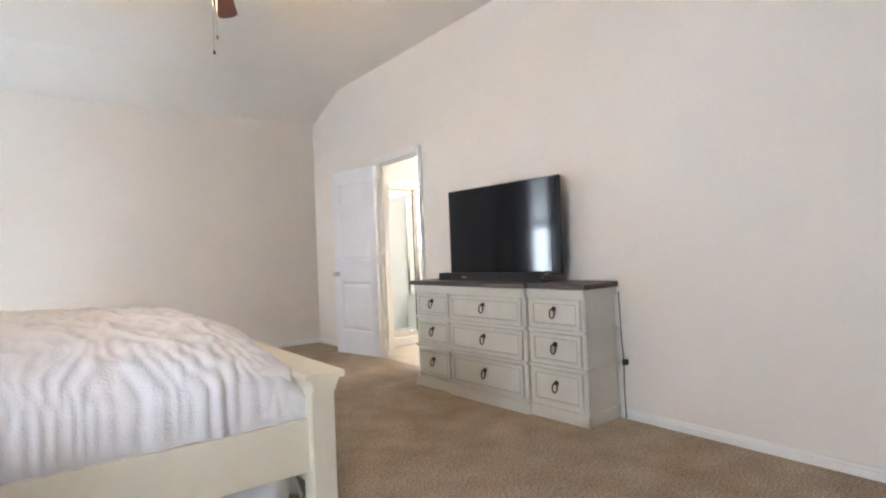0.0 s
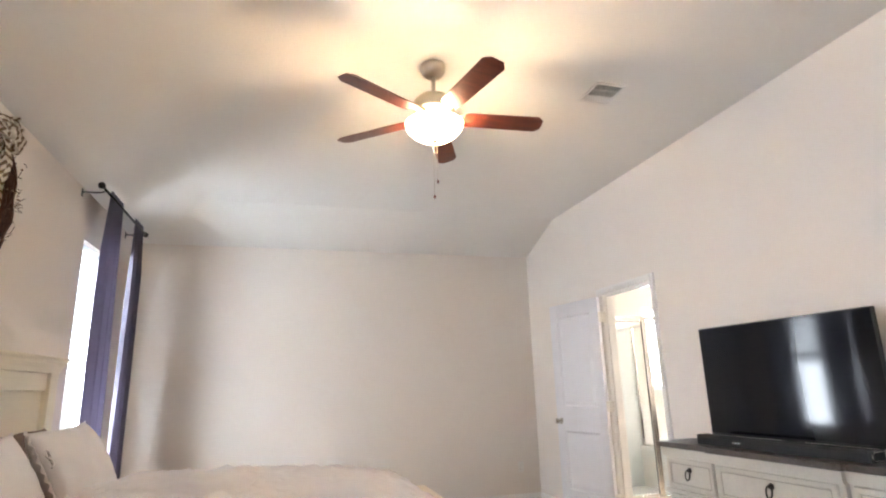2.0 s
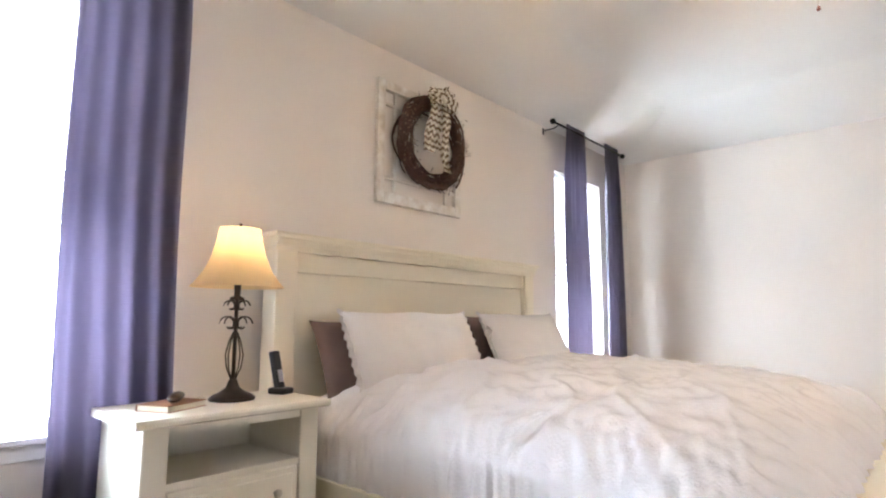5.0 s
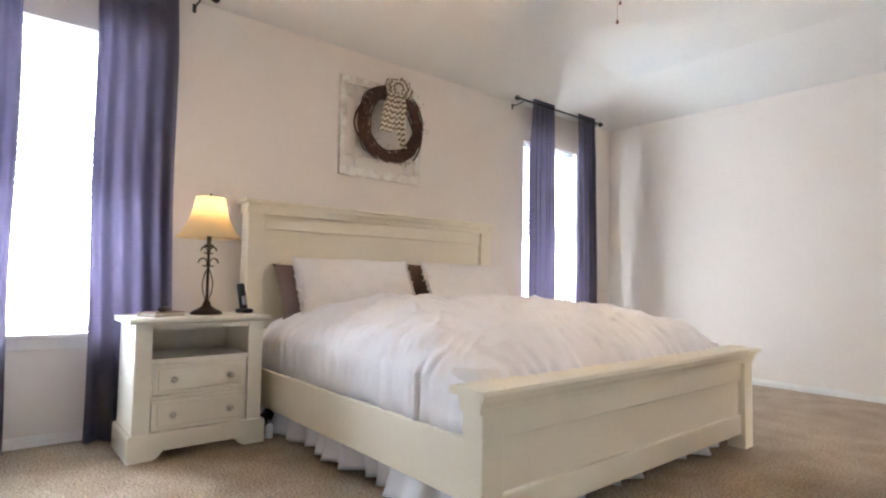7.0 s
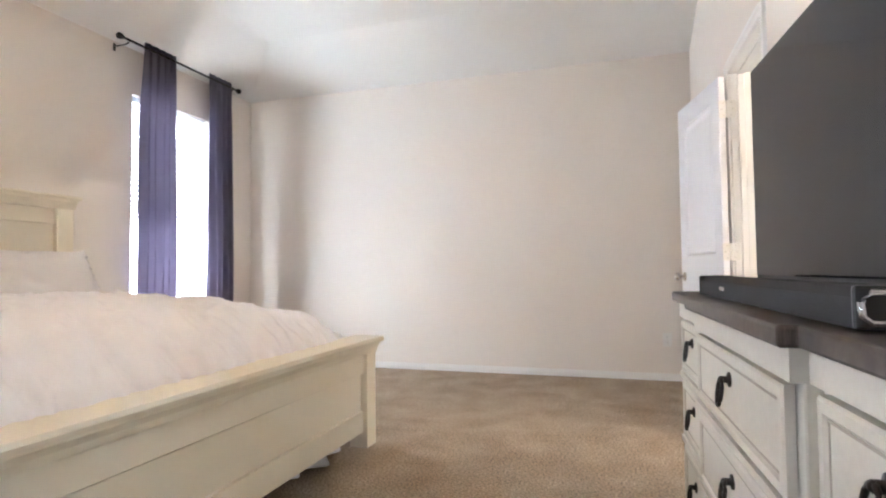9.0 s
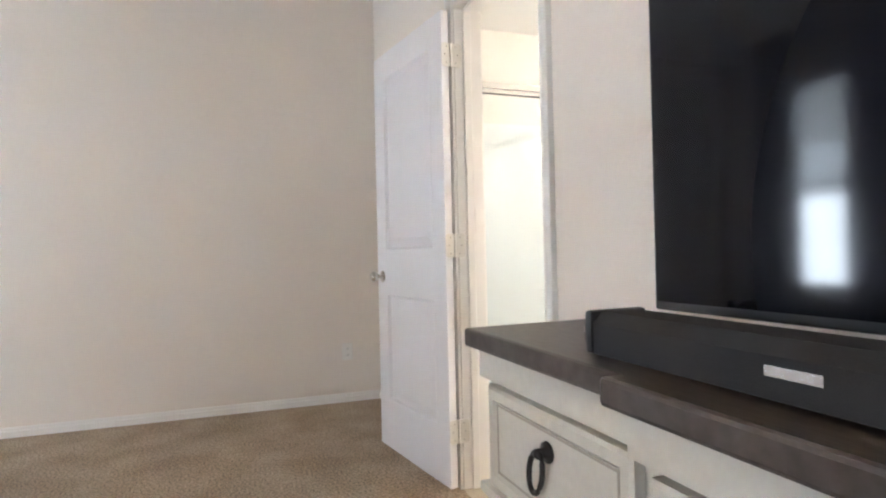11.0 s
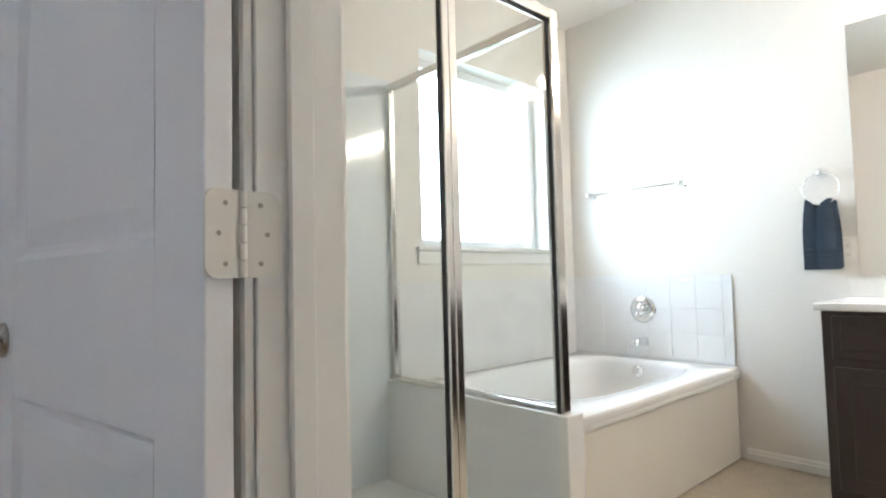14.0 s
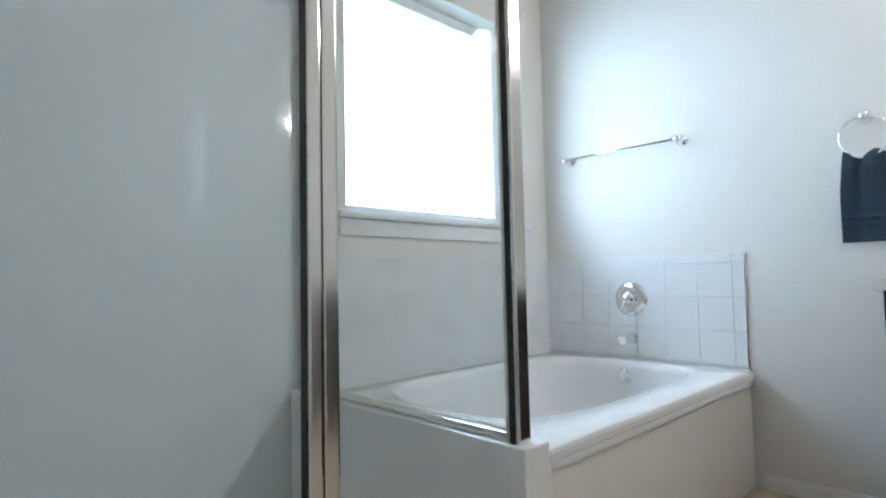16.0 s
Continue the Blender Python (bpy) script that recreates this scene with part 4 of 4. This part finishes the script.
part("frame", boxes((VX0, VX0 + .02, VY0, VY1, ZC - .008, ZC), (VX1 - .02, VX1, VY0, VY1, ZC - .008, ZC), (VX0, VX1, VY0, VY0 + .02, ZC - .0085, ZC), (VX0, VX1, VY1 - .02, VY1, ZC - .0085, ZC), (VX0, VX1, VY0 + .077, VY0 + .084, ZC - .0085, ZC), (VX0, VX1, VY0 + .150, VY0 + .157, ZC - .0085, ZC), bevel=0.002), VENT, vt)
# dark sheet behind the slats, coloured as the shade inside the duct
part("duct_shade", boxes((VX0 + .01, VX1 - .01, VY0 + .01, VY1 - .01, ZC - .002, ZC - .001)), SLOT, vt)
for s0, tl in ((VY0 + .02, 50), (VY0 + .084, 50), (VY0 + .157, -35)):
    for i in range(5):
        bm = boxes((VX0 + .02, VX1 - .02, -.006, .006, -.0006, .0006))
        bmesh.ops.transform(bm, matrix=pose(0, s0 + .006 + .0115 * i, ZC - .007, tl, 0, 0), verts=bm.verts)
        part("slat", bm, VENT, vt)

# ---- dresser, television, soundbar ----
dr = thing("dresser", (3.27, 2.95, 0), "weathered cream nine-drawer breakfront dresser with dark top", "dresser")
DA, DB, XS, XM = 2.10, 3.80, 3.125, 3.098      # ends, side front, middle front
MA, MB = 2.555, 3.345
TZ = 0.828
part("body", boxes((XS + .015, 3.445, DA, DB, 0.07, TZ), (XM + .015, XS + .03, MA, MB, 0.07, TZ), bevel=0.003), DRESS, dr)
pl = [(3.45, DA - .012), (XS - .006, DA - .012), (XS - .006, MA - .012), (XM - .006, MA - .012), (XM - .006, MB + .012), (XS - .006, MB + .012), (XS - .006, DB + .012), (3.45, DB + .012)]
part("plinth", prism(pl, 'z', 0.0, 0.075), DRESS, dr)


def offs(d):
    return [(3.455, DA - d), (XS - d, DA - d), (XS - d, MA - d), (XM - d, MA - d), (XM - d, MB + d), (XS - d, MB + d), (XS - d, DB + d), (3.455, DB + d)]


part("frieze", prism(offs(.006), 'z', 0.775, TZ + .002), DRESS, dr)
for zz in (0.335, 0.565):
    part("band", prism(offs(.008), 'z', zz - .009, zz + .009), DRESS, dr)
bm = prism(offs(.028), 'z', TZ + .002, 0.865)
bmesh.ops.bevel(bm, geom=bm.edges[:], offset=0.006, segments=2, affect='EDGES', profile=0.5)
part("top", bm, DTOP, dr, "dark stained wooden top")


def ring_pull(x, y, z, parent):
    pp = part("ring_pull", lathe([(0.017, 0), (0.016, -.004), (0.008, -.006), (0.008, -.02), (0.004, -.024), (0, -.025)], 16, (x, y, z + .018), 'x'), IRON, parent, "dark iron ring pull", smooth=True)
    pts = [(x - .022 + .004 * math.cos(2 * math.pi * i / 20), y + .019 * math.sin(2 * math.pi * i / 20), z - .009 + .030 * math.cos(2 * math.pi * i / 20)) for i in range(21)]
    part("ring", tube(bmesh.new(), pts, 0.0045, 8), IRON, pp, smooth=True)


for y0, y1, xf in ((DA + .03, MA - .03, XS), (MA + .03, MB - .03, XM), (MB + .03, DB - .03, XS)):
    for z0, z1 in ((0.095, 0.318), (0.352, 0.548), (0.582, 0.765)):
        bm = bmesh.new()
        lo = []
        for ins, d in ((0, .012), (0, -.004), (.006, -.008), (.022, -.008), (.028, -.002), (.032, -.002)):
            lo.append([bm.verts.new((xf + d, y, z)) for y, z in ((y0 + ins, z0 + ins), (y1 - ins, z0 + ins), (y1 - ins, z1 - ins), (y0 + ins, z1 - ins))])
        for a, b in zip(lo, lo[1:]):
            for i in range(4):
                bm.faces.new((a[i], a[(i + 1) % 4], b[(i + 1) % 4], b[i]))
        bm.faces.new(lo[-1])
        bmesh.ops.recalc_face_normals(bm, faces=bm.faces)
        dw = part("drawer", bm, DRESS, dr)
        g = .029
        part("glazed_line", boxes((xf - .0035, xf - .001, y0 + g, y1 - g, z0 + g, z0 + g + .004), (xf - .0035, xf - .001, y0 + g, y1 - g, z1 - g - .004, z1 - g), (xf - .0035, xf - .001, y0 + g, y0 + g + .004, z0 + g + .004, z1 - g - .004), (xf - .0035, xf - .001, y1 - g - .004, y1 - g, z0 + g + .004, z1 - g - .004)), GLAZE, dw)
        ring_pull(xf - .002, (y0 + y1) / 2, (z0 + z1) / 2 + .012, dw)

dr.matrix_basis = pose(3.27, 2.97, 0, 0, 0, 2.5)

tv = thing("television", (3.335, 3.01, 0.865), "large flat black television, switched off, standing on dresser", "television", rz=3.5)
TW, T0, T1 = 1.125, 0.048, 0.718
part("bezel", boxes((-.012, .014, -TW / 2, TW / 2, T0, T1), bevel=0.003), PLASTIC, tv, local=True)
part("screen", boxes((-.0150, -.0118, -TW / 2 + .008, TW / 2 - .008, T0 + .014, T1 - .008)), SCREEN, tv, local=True)
part("back_housing", boxes((.014, .05, -TW / 2 + .12, TW / 2 - .12, T0 + .03, T1 - .14), bevel=0.012, seg=2), PLASTIC, tv, local=True)
part("stand", boxes((-.11, .09, -.30, .30, 0, .012), (-.012, .02, -.06, .06, .012, .07), bevel=0.005), PLASTIC, tv, local=True)
sb = thing("soundbar", (3.18, 2.97, 0.866), "black soundbar with silver end trim on dresser", "soundbar", rz=2.5)
part("body", prism([(-.045, .004), (.045, .004), (.045, .052), (.03, .06), (-.028, .06), (-.045, .045)], 'y', -.515, .515), MESHB, sb, local=True)
part("logo_bar", boxes((-.047, -.044, .20, .255, .026, .036)), SILVER, sb, local=True)
for e in (-1, 1):
    part("end_cap", boxes((-.048, .048, min(e * .515, e * .53), max(e * .515, e * .53), .003, .062), bevel=0.006, seg=2), PLASTIC, sb, local=True)
    pts = [(x, e * .531, z) for x, z in ((.03, .012), (-.03, .012), (-.04, .02), (-.042, .038), (-.03, .053), (.03, .053))]
    part("end_trim", tube(bmesh.new(), pts, .005, 8), SILVER, sb, local=True, smooth=True)
pw = thing("power_cord", (3.47, 2.06, 0), "black power cord and plug behind dresser", "cord")
part("cable", tube(bmesh.new(), [(3.465, 2.085, 0.80), (3.465, 2.075, 0.5), (3.46, 2.06, 0.36), (3.465, 2.07, 0.2), (3.47, 2.065, 0.01)], 0.004, 6), PLASTIC, pw, smooth=True)
part("plug", boxes((3.46, 3.498, 2.05, 2.078, 0.34, 0.375), bevel=0.004), PLASTIC, pw)


def outlet(name, m, label, group):
    """Duplex outlet plate, built facing -x at the origin."""
    th = thing(name, (0, 0, 0), label, "outlet", group)
    th.matrix_basis = m
    part("plate", boxes((-.006, 0, -.036, .036, -.058, .058), bevel=0.003), PLATE, th, local=True)
    for z in (-.022, .022):
        f = part("socket", boxes((-.0085, -.006, -.017, .017, z - .014, z + .014), bevel=0.001), PLATE, th, local=True)
        part("slot", boxes((-.0092, -.0085, -.008, -.006, z - .003, z + .006), (-.0092, -.0085, .006, .008, z - .003, z + .006), (-.0092, -.0085, -.002, .002, z - .009, z - .005)), SLOT, f, local=True)


outlet("wall_outlet", pose(3.265, Y1, 0.345, 0, 0, 90 - 180 + 180), "white duplex outlet on the end wall", "outlets")

# ---- bathroom: shower ----
SHF, SHX = 5.61, 4.84          # front plane, side plane
shower = thing("shower_enclosure", (4.24, 5.615, 0), "framed chrome and glass corner shower enclosure", "shower")
part("shower_pan", boxes((XT + .124, SHX - .03, SHF - .05, BY1 - .004, 0, 0.05), (XT + .124, SHX + .02, SHF - .055, SHF + .045, 0, 0.105), bevel=0.012, seg=2), ACRYL, shower)
part("surround", boxes((XT + .122, SHX + .01, BY1 - .018, BY1 - .003, 0.05, 1.96), (XT + .122, XT + .137, SHF + .03, BY1 - .018, 0.05, 1.96)), SURR, shower)
part("half_wall", boxes((SHX - .035, 4.895, SHF - .045, BY1 - .004, 0, 0.505), bevel=0.006, seg=2), ACRYL, shower)
ZH = 1.905


def bar(name, b, mat=STEELF, bev=0.004):
    return part(name, boxes(b, bevel=bev, seg=2), mat, shower)


bar("header", (XT + .124, SHX + .018, SHF - .018, SHF + .018, ZH - .005, ZH + .03))
bar("side_header", (SHX - .016, SHX + .016, SHF + .018, BY1 - .02, ZH - .005, ZH + .03))
bar("front_sill", (XT + .124, SHX + .0, SHF - .02, SHF + .02, 0.105, 0.135))
bar("side_sill", (SHX - .016, SHX + .016, SHF + .018, BY1 - .02, 0.505, 0.525))
bar("corner_post", (SHX - .022, SHX + .02, SHF - .02, SHF + .02, 0.10, ZH + .03))
bar("wall_post", (XT + .138, XT + .165, SHF - .016, SHF + .016, 0.135, ZH - .005))
bar("back_post", (SHX - .014, SHX + .014, BY1 - .045, BY1 - .02, 0.525, ZH - .005))
bar("door_post", (4.322, 4.352, SHF - .02, SHF + .02, 0.135, ZH - .005))
bar("door_stile", (4.293, 4.318, SHF - .024, SHF + .008, 0.14, ZH - .01))
bar("door_rail", (XT + .166, 4.293, SHF - .014, SHF + .006, ZH - .03, ZH - .008))
bar("door_rail", (XT + .166, 4.293, SHF - .014, SHF + .006, 0.138, 0.16))
for nm, b in (("glass_door", (XT + .167, 4.294, SHF - .005, SHF - .001, .15, ZH - .02)), ("fixed_pane", (4.350, SHX - .018, SHF - .003, SHF + .001, .13, ZH)), ("side_pane", (SHX - .003, SHX + .001, SHF + .015, BY1 - .03, .52, ZH))):
    part(nm, boxes(b), SHGLASS, shower, "clear shower glass pane")
part("gasket", boxes((4.352, 4.355, SHF - .008, SHF + .006, .135, ZH), (SHX - .025, SHX - .022, SHF - .008, SHF + .006, .135, ZH), (4.357, SHX - .027, SHF - .008, SHF + .006, ZH - .008, ZH - .004), (4.357, SHX - .027, SHF - .008, SHF + .006, .135, .14), (4.291, 4.293, SHF - .016, SHF + .0, .16, ZH - .03), (XT + .166, 4.288, SHF - .016, SHF + .0, ZH - .034, ZH - .030)), GASKET, shower)
for z in (1.12, 1.36):
    bm = bmesh.new()
    c = Vector((XT + .137, BY1 - .018, z))
    pts = [(c.x, c.y)] + [(c.x + .23 * math.sin(a), c.y - .23 * math.cos(a)) for a in [math.pi / 2 * i / 10 for i in range(11)]]
    part("corner_shelf", prism(pts, 'z', z - .012, z + .004), SURR, shower)
part("drain", lathe([(0.045, 0.05), (0.045, 0.053), (0.0, 0.054)], 20, (4.2, 6.1, 0)), CHROME, shower)

# ---- bathroom: tub ----
tub = thing("bathtub", (5.65, 6.09, 0), "white acrylic garden tub with cream apron", "bathtub")
TX0, TX1, TY0, TY1, TZR = 4.90, 6.355, 5.588, 6.595, 0.474
CX, CY = 5.675, 6.12


def basin(k, z):
    """Closed outline of the basin at scale k and height z."""
    pts = []
    for i in range(64):
        a = 2 * math.pi * i / 64
        ca, sa = math.cos(a), math.sin(a)
        e = 2 / 3.6
        x = CX + 0.625 * k * math.copysign(abs(ca) ** e, ca)
        y = CY + 0.39 * k * math.copysign(abs(sa) ** e, sa)
        pts.append((x, y, z))
    return pts


bm = bmesh.new()
outer = []
for x, y, z in basin(1, TZR):
    dx, dy = x - CX, y - CY
    tx_ = ((TX1 - CX) if dx > 0 else (TX0 - CX)) / dx if abs(dx) > 1e-6 else 1e9
    ty_ = ((TY1 - CY) if dy > 0 else (TY0 - CY)) / dy if abs(dy) > 1e-6 else 1e9
    t_ = min(tx_, ty_)
    outer.append((CX + dx * t_, CY + dy * t_))
for cx_, cy_ in ((TX0, TY0), (TX0, TY1), (TX1, TY0), (TX1, TY1)):
    i = min(range(64), key=lambda q: (outer[q][0] - cx_) ** 2 + (outer[q][1] - cy_) ** 2)
    outer[i] = (cx_, cy_)
rr = [[bm.verts.new((x, y, TZR - .05)) for x, y in outer], [bm.verts.new((x, y, TZR - .006)) for x, y in outer], [bm.verts.new((x + (CX - x) * .01, y + (CY - y) * .01, TZR)) for x, y in outer]]
for k, z in ((1.03, TZR + .001), (1.0, TZR - .006), (0.975, TZR - .03), (0.95, TZR - .12), (0.90, TZR - .28), (0.82, TZR - .355), (0.70, TZR - .375), (0.3, TZR - .38)):
    rr.append([bm.verts.new(p) for p in basin(k, z)])
for a, b in zip(rr, rr[1:]):
    for i in range(64):
        bm.faces.new((a[i], a[(i + 1) % 64], b[(i + 1) % 64], b[i]))
bm.faces.new(rr[-1])
bmesh.ops.recalc_face_normals(bm, faces=bm.faces)
for f in bm.faces:
    f.smooth = True
part("shell", bm, ACRYL, tub)
part("apron", boxes((TX0 + .03, TX1 - .002, TY0 + .012, TY0 + .03, 0, TZR - .045), bevel=0.004), APRON, tub)
part("apron_lip", boxes((TX0 + .028, TX1, TY0 + .003, TY0 + .03, TZR - .06, TZR - .03), (TX0 + .028, TX1, TY0 - .002, TY0 + .02, TZR - .034, TZR - .008), bevel=0.005, seg=2), ACRYL, tub)
part("apron_end", boxes((TX0, TX0 + .03, TY0 - .002, TY0 + .03, 0, TZR - .03), bevel=0.006, seg=2), ACRYL, tub)
part("overflow_plate", lathe([(0.036, 0), (0.036, -.006), (0.028, -.012), (0.0, -.014)], 24, (CX + .593, 6.115, 0.408), 'x'), CHROME, tub, smooth=True)
part("tub_drain", lathe([(0.03, .086), (0.03, .09), (0, .092)], 18, (6.0, 6.12, 0)), CHROME, tub)
valve = thing("tub_valve", (BX1 - .012, 6.118, 0.766), "chrome single-lever tub valve on tiled wall", "faucet")
part("escutcheon", lathe([(0.082, 0), (0.081, -.006), (0.06, -.012), (0.045, -.014)], 36, (BX1 - .010, 6.118, .766), 'x'), CHROME, valve, smooth=True)
part("handle", lathe([(0.034, -.012), (0.034, -.035), (0.026, -.05), (0.012, -.058), (0, -.059)], 24, (BX1 - .010, 6.118, .766), 'x'), CHROME, valve, smooth=True)
part("lever", tube(bmesh.new(), [(BX1 - .055, 6.118, .765), (BX1 - .065, 6.133, .735), (BX1 - .068, 6.145, .712)], [.012, .010, .007], 10), CHROME, valve, smooth=True)
sp = thing("tub_spout", (BX1 - .012, 6.118, 0.576), "chrome tub spout on tiled wall", "faucet")
part("spout", tube(bmesh.new(), [(BX1 - .010, 6.118, .576), (BX1 - .06, 6.118, .578), (BX1 - .11, 6.118, .575), (BX1 - .135, 6.118, .567)], [.029, .026, .024, .019], 18), CHROME, sp, smooth=True)
part("outlet_lip", lathe([(0.014, 0), (0.014, .016)], 14, (BX1 - .118, 6.118, .543)), CHROME, sp)

# ---- towel bar, ring, towel ----
tb = thing("towel_bar", (BX1, 6.14, 1.49), "chrome towel bar on the wall over the tub", "towel bar")
part("bar", tube(bmesh.new(), [(BX1 - .06, 5.845, 1.49), (BX1 - .06, 6.44, 1.49)], .0075, 12), CHROME, tb, smooth=True)
for y in (5.845, 6.44):
    part("post", lathe([(0.027, 0), (0.026, -.006), (0.013, -.012), (0.012, -.05), (0.016, -.056), (0.016, -.068), (0, -.072)], 20, (BX1, y, 1.49), 'x'), CHROME, tb, smooth=True)
tr = thing("towel_ring", (BX1, 5.17, 1.44), "chrome towel ring on the bathroom wall", "towel ring")
part("post", lathe([(0.027, 0), (0.026, -.006), (0.013, -.012), (0.012, -.035), (0.015, -.04), (0.015, -.05), (0, -.053)], 20, (BX1, 5.17, 1.445), 'x'), CHROME, tr, smooth=True)
part("ring", tube(bmesh.new(), [(BX1 - .042, 5.17 + .076 * math.sin(2 * math.pi * i / 40), 1.365 + .076 * math.cos(2 * math.pi * i / 40)) for i in range(41)], .0048, 8), CHROME, tr, smooth=True)


def towel_f(u, v):
    s = v * 2 - 1
    z = 1.305 - abs(s) ** 1.0 * (0.325 if s > 0 else 0.315) + 0.012 * math.sin(8 * u) * (abs(s) < .1)
    d = min(1, abs(s) * 2.2)
    w = 0.122 + 0.026 * d
    y = 5.175 + (u - .5) * w
    x = BX1 - .042 - (0.022 * math.copysign(min(1, abs(s) * 6), s)) + (0.008 * math.sin(11 * u + .8) + .003 * math.sin(23 * u)) * (1 - .55 * d)
    if 0.70 < abs(s) < 0.735 or 0.78 < abs(s) < 0.815 or abs(s) > 0.96:
        x += math.copysign(0.0035, -s)
    return (x, y, z)


tw = part("hand_towel", surface(46, 90, towel_f), TOWEL, smooth=True)
md = tw.modifiers.new("thickness", 'SOLIDIFY')
md.thickness = 0.008
tagged(tw, "navy blue hand towel hanging from chrome ring", "towel")
outlet("wall_outlet", pose(BX1, 5.083, 1.07), "white duplex outlet beside the towel", "outlets")

# ---- vanity, mirror, vanity light ----
vn = thing("vanity_cabinet", (6.07, 4.1, 0), "espresso wooden bathroom vanity cabinet", "vanity")
VA, VB, VXF = 3.0, 5.07, 5.815
part("carcass", boxes((VXF + .02, BX1 - .002, VA, VB, 0.10, 0.82), (VXF + .08, BX1 - .002, VA, VB - .004, 0.0, 0.10)), ESP, vn)
part("end_panel", boxes((VXF + .02, BX1 - .003, VB, VB + .006, 0.02, 0.82), bevel=0.002), ESP, vn)
for k in range(4):
    b0 = VB - .03 - .50 * k
    a0 = b0 - .47
    for z0, z1, nm in ((0.13, 0.60, "cabinet_door"), (0.635, 0.80, "false_drawer")):
        bm = boxes((VXF, VXF + .02, a0, b0, z0, z1), bevel=0.003)
        i_ = .055 if z1 < .7 else .03
        box(bm, VXF - .004, VXF + .004, a0 + i_, b0 - i_, z0 + i_, z1 - i_, bevel=0.003)
        part(nm, bm, ESP, vn)
ct = thing("bathroom_countertop", (6.07, 4.1, 0.82), "white cultured marble vanity top with backsplash", "countertop")
part("slab", boxes((VXF - .03, BX1 - .002, VA, VB + .02, 0.82, 0.85), bevel=0.006, seg=2), COUNTER, ct)
part("backsplash", boxes((BX1 - .022, BX1 - .002, VA, VB + .018, 0.85, 0.935), bevel=0.004, seg=2), COUNTER, ct)
mi = thing("wall_mirror", (BX1, 4.0, 0.945), "large frameless mirror above the vanity", "mirror")
part("silvered_glass", boxes((BX1 - .008, BX1 - .001, 3.05, 5.045, 0.945, 2.125), bevel=0.001), MIRROR, mi)
vl = thing("vanity_light", (BX1, 4.3, 2.28), "three-bulb wall light above the mirror, lit", "wall light")
part("backplate", boxes((BX1 - .03, BX1 - .001, 3.92, 4.68, 2.22, 2.34), bevel=0.006, seg=2), CHROME, vl)
for i in range(3):
    part("bulb", lathe([(0, 2.215), (.025, 2.22), (.042, 2.245), (.045, 2.27), (.035, 2.30), (.02, 2.325), (.018, 2.345)], 20, (BX1 - .09, 4.55 - .25 * i, 0)), BULB, vl, "lit globe bulb", smooth=True)
    part("socket", tube(bmesh.new(), [(BX1 - .03, 4.55 - .25 * i, 2.36), (BX1 - .09, 4.55 - .25 * i, 2.36), (BX1 - .09, 4.55 - .25 * i, 2.34)], .02, 12), CHROME, vl)

# ---- wall tiles round the tub, one by one ----
ts = 0.1465


def tile_wall(name, to_world, n_u, u0, rows, label):
    """Field of square tiles with a bullnose border; to_world places (u, z, depth)."""
    base = thing(name, to_world(0, 0.46, 0), label, "wall tile", kind="structure")
    meshes = {}

    def put_tile(u_, z_, wu, hz, nm):
        key = (round(wu, 4), round(hz, 4))
        if key not in meshes:
            bm = boxes((-.0075, 0, -wu / 2 + .0008, wu / 2 - .0008, -hz / 2 + .0008, hz / 2 - .0008), bevel=0.0018)
            me = bpy.data.meshes.new(nm)
            bm.to_mesh(me)
            bm.free()
            me.materials.append(TILE)
            meshes[key] = me
        ob = new(nm, meshes[key])
        ob.parent = base
        p = Vector(to_world(u_, z_, 0.0035)) - Vector(to_world(0, 0.46, 0))
        ob.matrix_basis = Matrix.Translation(p) @ rot
    rot = Matrix.Identity(4) if name.endswith("1") else pose(0, 0, 0, 0, 0, -90)
    for i in range(n_u):
        for j in range(rows):
            put_tile(u0 + ts * (i + .5), .484 - .0 + ts * (j + .5) - .0, ts, ts, "tile")
        put_tile(u0 + ts * (i + .5), .484 + ts * rows + .022, ts, .044, "edge_tile")
    return base, put_tile


base, put_tile = tile_wall("tile_1", lambda u, z, d: (BX1 - d, u, z), 7, 5.655 - .0, 3, "white square wall tile behind the tub faucet")
for j in range(3):
    put_tile(5.655 - .025, .484 + ts * (j + .5), .05, ts, "edge_tile")
put_tile(5.655 - .025, .484 + ts * 3 + .022, .05, .044, "corner_tile")
part("grout", boxes((BX1 - .0078, BX1 - .001, 5.607, BY1 - .001, .463, .966)), GROUT, base)
base2, put2 = tile_wall("tile_2", lambda u, z, d: (u, BY1 - d, z), 10, BX1 - .012 - 10 * ts, 3, "white square wall tile below the bathroom window")
part("grout", boxes((BX1 - .012 - 10 * ts, BX1 - .012, BY1 - .0078, BY1 - .001, .463, .966)), GROUT, base2)
